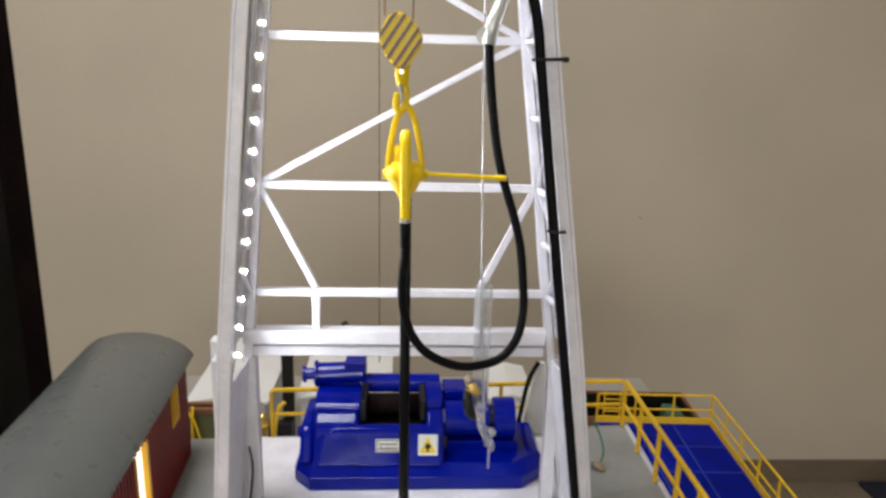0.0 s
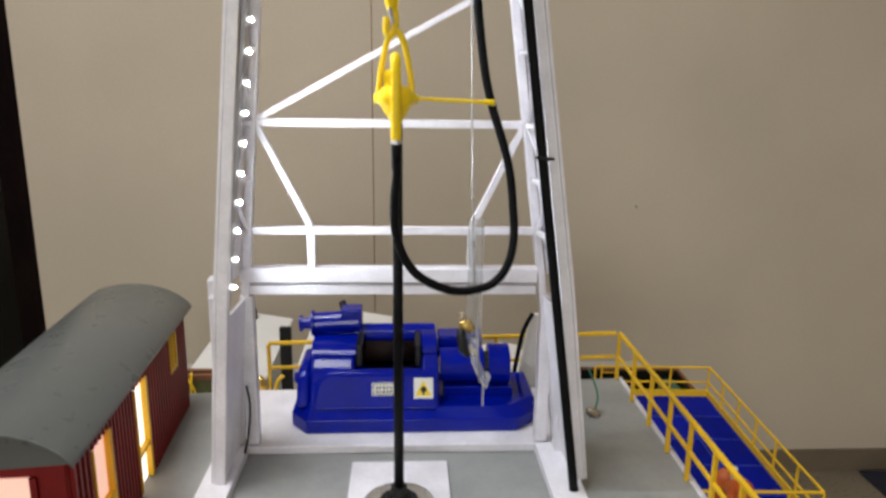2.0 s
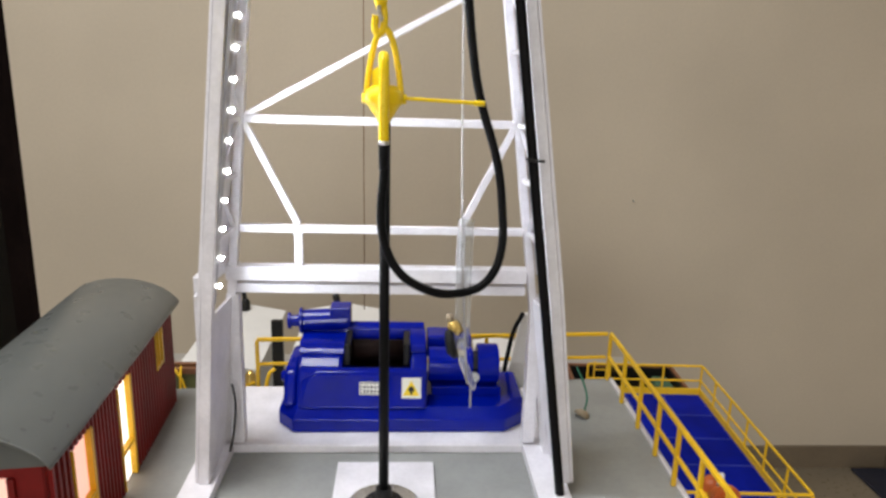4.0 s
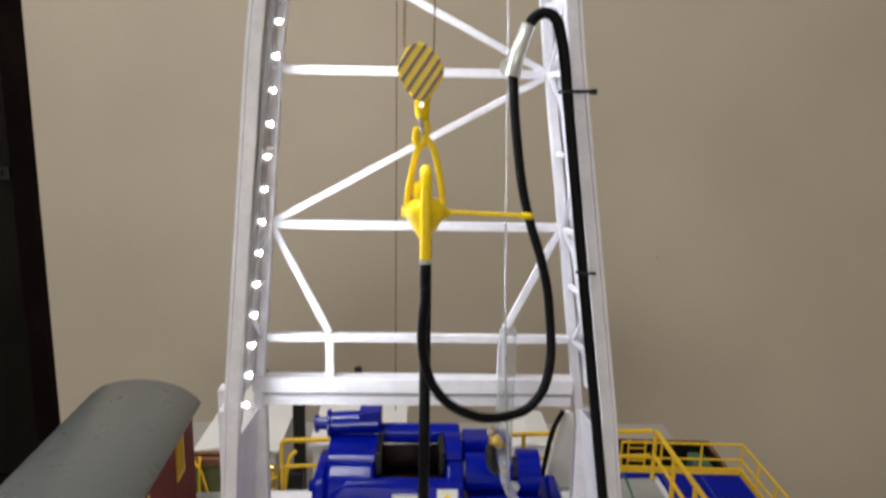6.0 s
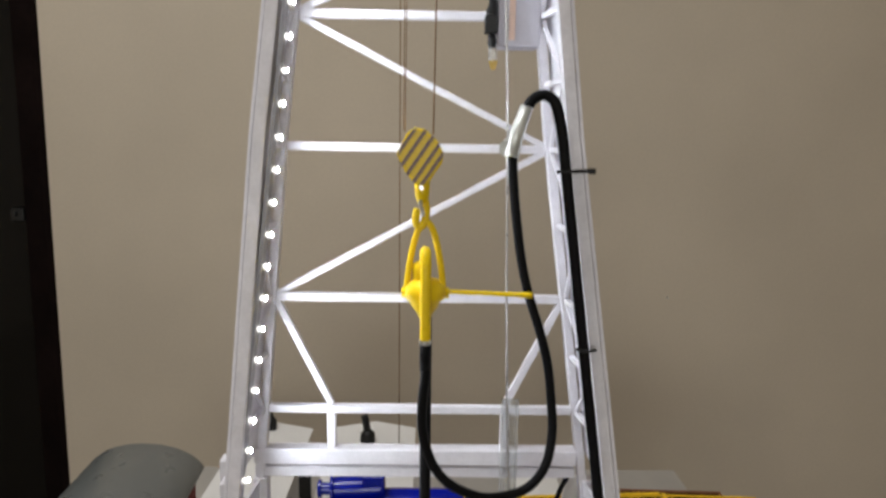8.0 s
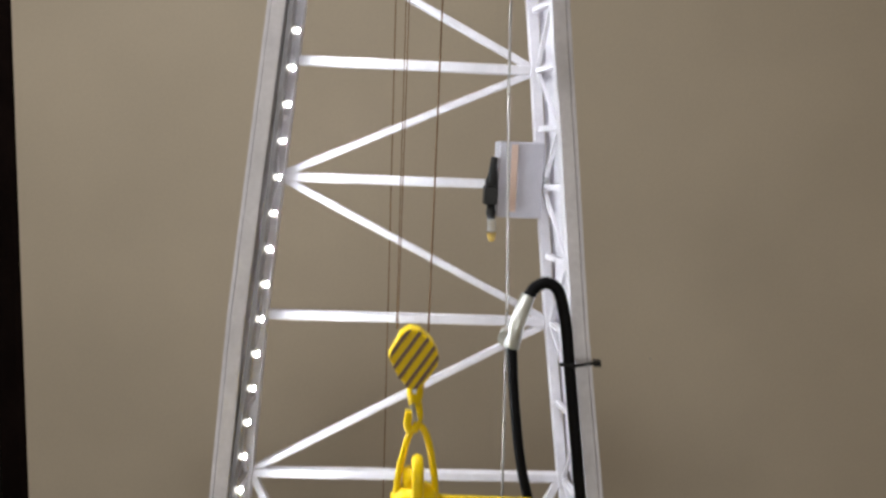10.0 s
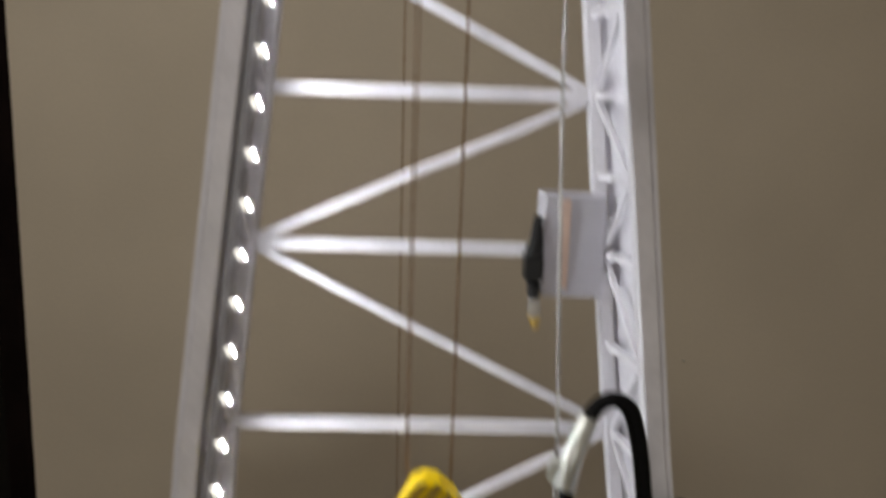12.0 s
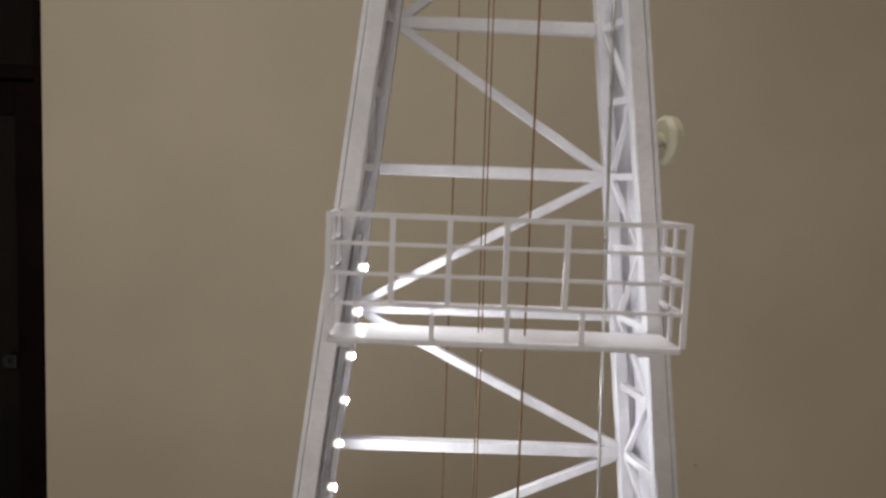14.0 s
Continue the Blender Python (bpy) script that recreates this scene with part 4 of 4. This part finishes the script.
for i in range(nx):
    for j in range(ny):
        x0, x1 = TX0 + 0.004 + (TX1 - TX0 - 0.008) * i / nx, TX0 + 0.004 + (TX1 - TX0 - 0.008) * (i + 1) / nx
        y0, y1 = TY0 + 0.004 + (TY1 - TY0 - 0.008) * j / ny, TY0 + 0.004 + (TY1 - TY0 - 0.008) * (j + 1) / ny
        part("panel", box(x0 + 0.0012, x1 - 0.0012, y0 + 0.0012, y1 - 0.0012, TZ - 0.0038, TZ), BLUE_MATT, tank, bevel=0.0008)
for i in range(nx + 1):
    x = TX0 + 0.004 + (TX1 - TX0 - 0.008) * i / nx
    part("seam", box(x - 0.0011, x + 0.0011, TY0 + 0.004, TY1 - 0.004, TZ - 0.0038, TZ + 0.0012), BLUE_SEAM, tank)
for j in range(ny + 1):
    y = TY0 + 0.004 + (TY1 - TY0 - 0.008) * j / ny
    part("seam", box(TX0 + 0.004, TX1 - 0.004, y - 0.0011, y + 0.0011, TZ - 0.0038, TZ + 0.0010), BLUE_SEAM, tank)
trail = thing("handrail", "yellow painted handrail round the blue tank", "railing", "handrails of the tank")
rail_run(trail, [(TX0, TY1 - 0.003, TZ), (TX1 - 0.003, TY1 - 0.003, TZ), (TX1 - 0.003, TY0 + 0.003, TZ), (TX1 - 0.26, TY0 + 0.003, TZ)],
         [(x, TY1 - 0.003, TZ) for x in (TX0, 0.50, 0.58)] + [(TX1 - 0.003, TY1 - 0.003 - 0.0765 * k, TZ) for k in range(7)] + [(TX1 - 0.055, TY0 + 0.003, TZ), (TX1 - 0.13, TY0 + 0.003, TZ), (TX1 - 0.26, TY0 + 0.003, TZ)], 0.066, 0.0021, toe=False)
for a, b in (((TX0, TY1 - 0.003, TZ + 0.008), (TX1 - 0.003, TY1 - 0.003, TZ + 0.008)), ((TX1 - 0.003, TY1 - 0.003, TZ + 0.008), (TX1 - 0.003, TY0 + 0.003, TZ + 0.008))):
    part("toe_board", beam(a, b, 0.003, 0.014, up=(0, 0, 1)), YELLOW, trail)

# ---- open wooden-edged bin behind the tank ----
bin_ = thing("shaker_bin", "open dark bin with brown edges behind the tank", "bin")
BX0, BX1, BY0, BY1, BT = 0.400, 0.650, 0.668, 0.800, 1.012
for a in ((BX0, BX1, BY0, BY0 + 0.008), (BX0, BX1, BY1 - 0.008, BY1), (BX0, BX0 + 0.008, BY0 + 0.0085, BY1 - 0.0085), (BX1 - 0.008, BX1, BY0 + 0.0085, BY1 - 0.0085)):
    part("side", box(*a, 0.84, BT), WOOD, bin_, bevel=0.001)
part("bottom", box(BX0 + 0.0085, BX1 - 0.0085, BY0 + 0.0085, BY1 - 0.0085, 0.84, 0.95), BLACK_P, bin_)
# black sheets added on the visible inner sides paint the bin's shaded inside
part("dark_inset", box(BX0 + 0.0088, BX1 - 0.0110, BY1 - 0.0110, BY1 - 0.0088, 0.9505, BT - 0.004), BLACK_P, bin_, "black sheet added for the dark inside")
part("dark_inset", box(BX1 - 0.0108, BX1 - 0.0088, BY0 + 0.0088, BY1 - 0.0088, 0.9505, BT - 0.004), BLACK_P, bin_, "black sheet added for the dark inside")
cl = tagged(finish("cloth", box(0.598, 0.636, BY0 + 0.014, BY1 - 0.014, 0.9505, 0.992), GREEN, bevel=0.006), "folded green cloth lying in the dark bin", "cloth")

# ---- short yellow ladder at the tank's corner ----
ladder = thing("ladder", "small yellow painted ladder at the corner of the blue tank", "ladder")
for x in (0.436, 0.470):
    part("stile", beam((x, 0.661, 0.84), (x, 0.661, 1.078), 0.0034, 0.0034), YELLOW, ladder, bevel=0.0008)
for k in range(8):
    part("rung", beam((0.4378, 0.661, 0.87 + 0.027 * k), (0.4682, 0.661, 0.87 + 0.027 * k), 0.0026, 0.0026), YELLOW, ladder)

# tank, its rails and the bin stand slightly askew
for o in (tank, trail, bin_, cl, ladder):
    o.matrix_world = Matrix.Translation((0.664, 0.655, 0)) @ Matrix.Rotation(radians(-2.6), 4, "Z") @ Matrix.Translation((-0.664, -0.655, 0))

# ---- white sheds far behind ----
def shed(x0, x1, y0, y1, z0, ze, rise, label):
    s = thing("shed", label, "shed", "white sheds behind the rig")
    part("wall", box(x0 + 0.008, x1 - 0.008, y0 + 0.008, y1 - 0.008, z0, ze - 0.001), WHITE_MATT, s)
    xm = (x0 + x1) / 2
    part("roof", prism([(x0, ze), (xm, ze + rise), (x1, ze), (x1, ze + 0.006), (xm, ze + rise + 0.006), (x0, ze + 0.006)], y0, y1), WHITE_MATT, s, "shallow white pitched roof", bevel=0.001)
    part("gable", prism([(x0 + 0.008, ze), (x1 - 0.008, ze), (xm, ze + rise - 0.001)], y0 + 0.010, y1 - 0.010), WHITE_MATT, s)
    return s


shed(-0.418, -0.256, 0.62, 0.968, 0.84, 1.070, 0.014, "white boarded shed with a shallow roof behind the rig")
shed(-0.200, -0.012, 0.62, 0.955, 0.84, 1.080, 0.016, "white boarded shed with a black exhaust stack")
shed(0.205, 0.31, 0.78, 0.96, 0.84, 1.000, 0.010, "low white boarded shed with a shallow roof behind the rig")
for p0, r in (((-0.116, 0.84, 1.100), 0.0155), ((-0.345, 0.93, 1.090), 0.010)):
    st = thing("exhaust_stack", "black exhaust stack standing on a white shed roof", "stack", "exhaust stacks")
    p0 = Vector(p0)
    part("silencer", tube([p0, p0 + Vector((0, 0, 0.004)), p0 + Vector((0, 0, 0.022)), p0 + Vector((-0.001, 0, 0.030))], [r, r * 1.1, r, r * 0.5], seg=18), BLACK_P, st, smooth=True)
    part("pipe", tube([p0 + Vector((-0.001, 0, 0.026)), p0 + Vector((-0.005, 0, 0.055)), p0 + Vector((-0.008, 0, 0.062))], r * 0.52, seg=12), BLACK_P, st, smooth=True)
eng = thing("engine_unit", "dark engine unit with yellow fittings beside a white shed", "engine")
part("block", box(-0.224, -0.201, 0.600, 0.612, 0.84, 1.188), BLACK_P, eng, bevel=0.003)
part("base", box(-0.250, -0.203, 0.580, 0.5995, 0.84, 1.052), BLACK_P, eng, bevel=0.003)
part("guard", tube(spline([(-0.238, 0.572, 0.90), (-0.236, 0.570, 1.02), (-0.226, 0.570, 1.085), (-0.214, 0.575, 1.100)]), 0.004), YELLOW, eng, "yellow bent guard tube", smooth=True)
riser = thing("valve_riser", "yellow capped valve riser behind the deck edge", "valve")
part("pipe", tube([(-0.199, 0.300, 0.84), (-0.199, 0.300, 1.190)], 0.0050, seg=12), YELLOW, riser, smooth=True)
part("cap", tube([(-0.199, 0.300, 1.190), (-0.199, 0.300, 1.196), (-0.199, 0.300, 1.214), (-0.199, 0.300, 1.221)], [0.0062, 0.0085, 0.0080, 0.0030], seg=18), BRASS, riser, "dull brass cap", smooth=True)
part("handle", beam((-0.208, 0.292, 1.200), (-0.190, 0.292, 1.206), 0.003, 0.003), YELLOW, riser)

# ---- olive box behind the cabin ----
OLIVE = material("olive_paint", (0.09, 0.10, 0.03), 0.5, vary=0.2, scale=25)
crate = thing("olive_crate", "olive green open crate with a brown rim and yellow tubes", "crate")
for a in ((-0.405, -0.275, 0.360, 0.364), (-0.405, -0.275, 0.378, 0.382), (-0.405, -0.401, 0.3642, 0.3778), (-0.279, -0.275, 0.3642, 0.3778)):
    part("side", box(*a, 0.84, 1.188), OLIVE, crate)
for a in ((-0.408, -0.272, 0.357, 0.366), (-0.408, -0.272, 0.376, 0.385), (-0.408, -0.399, 0.3662, 0.3758), (-0.281, -0.272, 0.3662, 0.3758)):
    part("rim", box(*a, 1.1882, 1.198), WOOD, crate, "brown wooden rim", bevel=0.001)
for x0, x1 in ((-0.331, -0.302), (-0.318, -0.322)):
    part("tube", tube([(x0, 0.352, 1.205), ((x0 + x1) / 2, 0.351, 1.180), (x1, 0.352, 1.120), (x1, 0.353, 0.84)], 0.0018, seg=8), YELLOW, crate, "thin yellow tube", smooth=True)

# ---- white slanted sheet and black lever behind the drawworks ----
sheet = thing("slanted_panel", "small white slanted sheet with a black lever behind the drawworks", "panel")
part("sheet", prism([(0.166, DZ + 0.0008), (0.215, DZ + 0.0008), (0.215, 1.352), (0.192, 1.369), (0.183, 1.367)], 0.158, 0.164), WHITE_MATT, sheet, bevel=0.001)
part("lever", tube(spline([(0.160, 0.152, DZ + 0.001), (0.164, 0.152, 1.30), (0.172, 0.153, 1.345), (0.184, 0.155, 1.371)]), 0.0030, seg=10), BLACK, sheet, "black bent lever", smooth=True)

# ---- small things on the deck ----
gt = thing("green_tube", "thin green tube bent up from a small tan foot", "tube")
part("tube", tube(spline([(0.243, 0.094, 1.323), (0.251, 0.090, 1.307), (0.256, 0.083, 1.288), (0.253, 0.079, DZ + 0.006)]), 0.0012, seg=8), GREENTUBE, gt, smooth=True)
part("foot", tube([(0.249, 0.077, DZ + 0.0005), (0.251, 0.078, DZ + 0.004), (0.253, 0.079, DZ + 0.007)], [0.010, 0.009, 0.004], seg=16), SAND, gt, smooth=True)
cb = thing("loose_cable", "thin black cable lying loosely at the mast foot", "cable")
part("cable", tube(spline([(-0.146, -0.018, 1.352), (-0.143, -0.020, 1.330), (-0.145, -0.024, 1.302), (-0.149, -0.028, DZ + 0.014)]), 0.0012, seg=8), BLACK, cb, smooth=True)
stn = thing("pipe_fitting", "red and white pipe fittings clustered behind the handrail", "fitting")
part("body", tube([(0.337, -0.096, 1.215), (0.337, -0.096, 1.286), (0.337, -0.096, 1.292)], [0.011, 0.011, 0.006], seg=16), ORANGE_R, stn, smooth=True)
part("elbow", tube(spline([(0.337, -0.100, 1.276), (0.337, -0.118, 1.287), (0.337, -0.140, 1.292)]), 0.008, seg=14), ORANGE_R, stn, smooth=True)
part("flange", disc((0.337, -0.096, 1.278), (0, 0, 1), 0.0145, 0.004), YELLOW, stn, "yellow flange")
part("flange", disc((0.337, -0.128, 1.290), (0, 1, -0.2), 0.0130, 0.004), ORANGE_R, stn)
part("valve_stem", tube([(0.337, -0.112, 1.290), (0.337, -0.112, 1.306)], 0.0030, seg=10), WHITE, stn, "white valve stem", smooth=True)
part("pipe", tube([(0.337, -0.096, 0.84), (0.337, -0.096, 1.216)], 0.007, seg=12), YELLOW, stn, "yellow riser pipe", smooth=True)
mat_ = tagged(finish("floor_mat", box(2.0, 2.155, 0.9, 1.97, 0.0005, 0.012), material("navy_mat", (0.012, 0.014, 0.03), 0.8, vary=0.2, scale=20), bevel=0.003), "dark navy mat lying on the tiled floor", "mat")
sp = tagged(finish("wall_hook", tube([(0.924, WY - 0.012, 1.173), (0.924, WY - 0.0005, 1.173)], 0.003, seg=10), STEEL), "small dull nail in the beige wall", "nail")

# ---- floor tiles, last ----
tile = bpy.data.meshes.new("tile")
bm = box(-0.298, 0.298, -0.298, 0.298, -0.0038, 0.0)
bm.to_mesh(tile)
bm.free()
tile.materials.append(FLOOR)
for i in range(10):
    for j in range(21):
        o = new("tile", tile)
        o.parent = floor
        o.location = (-3.45 + 0.6 * i, -8.85 + 0.6 * j, 0)
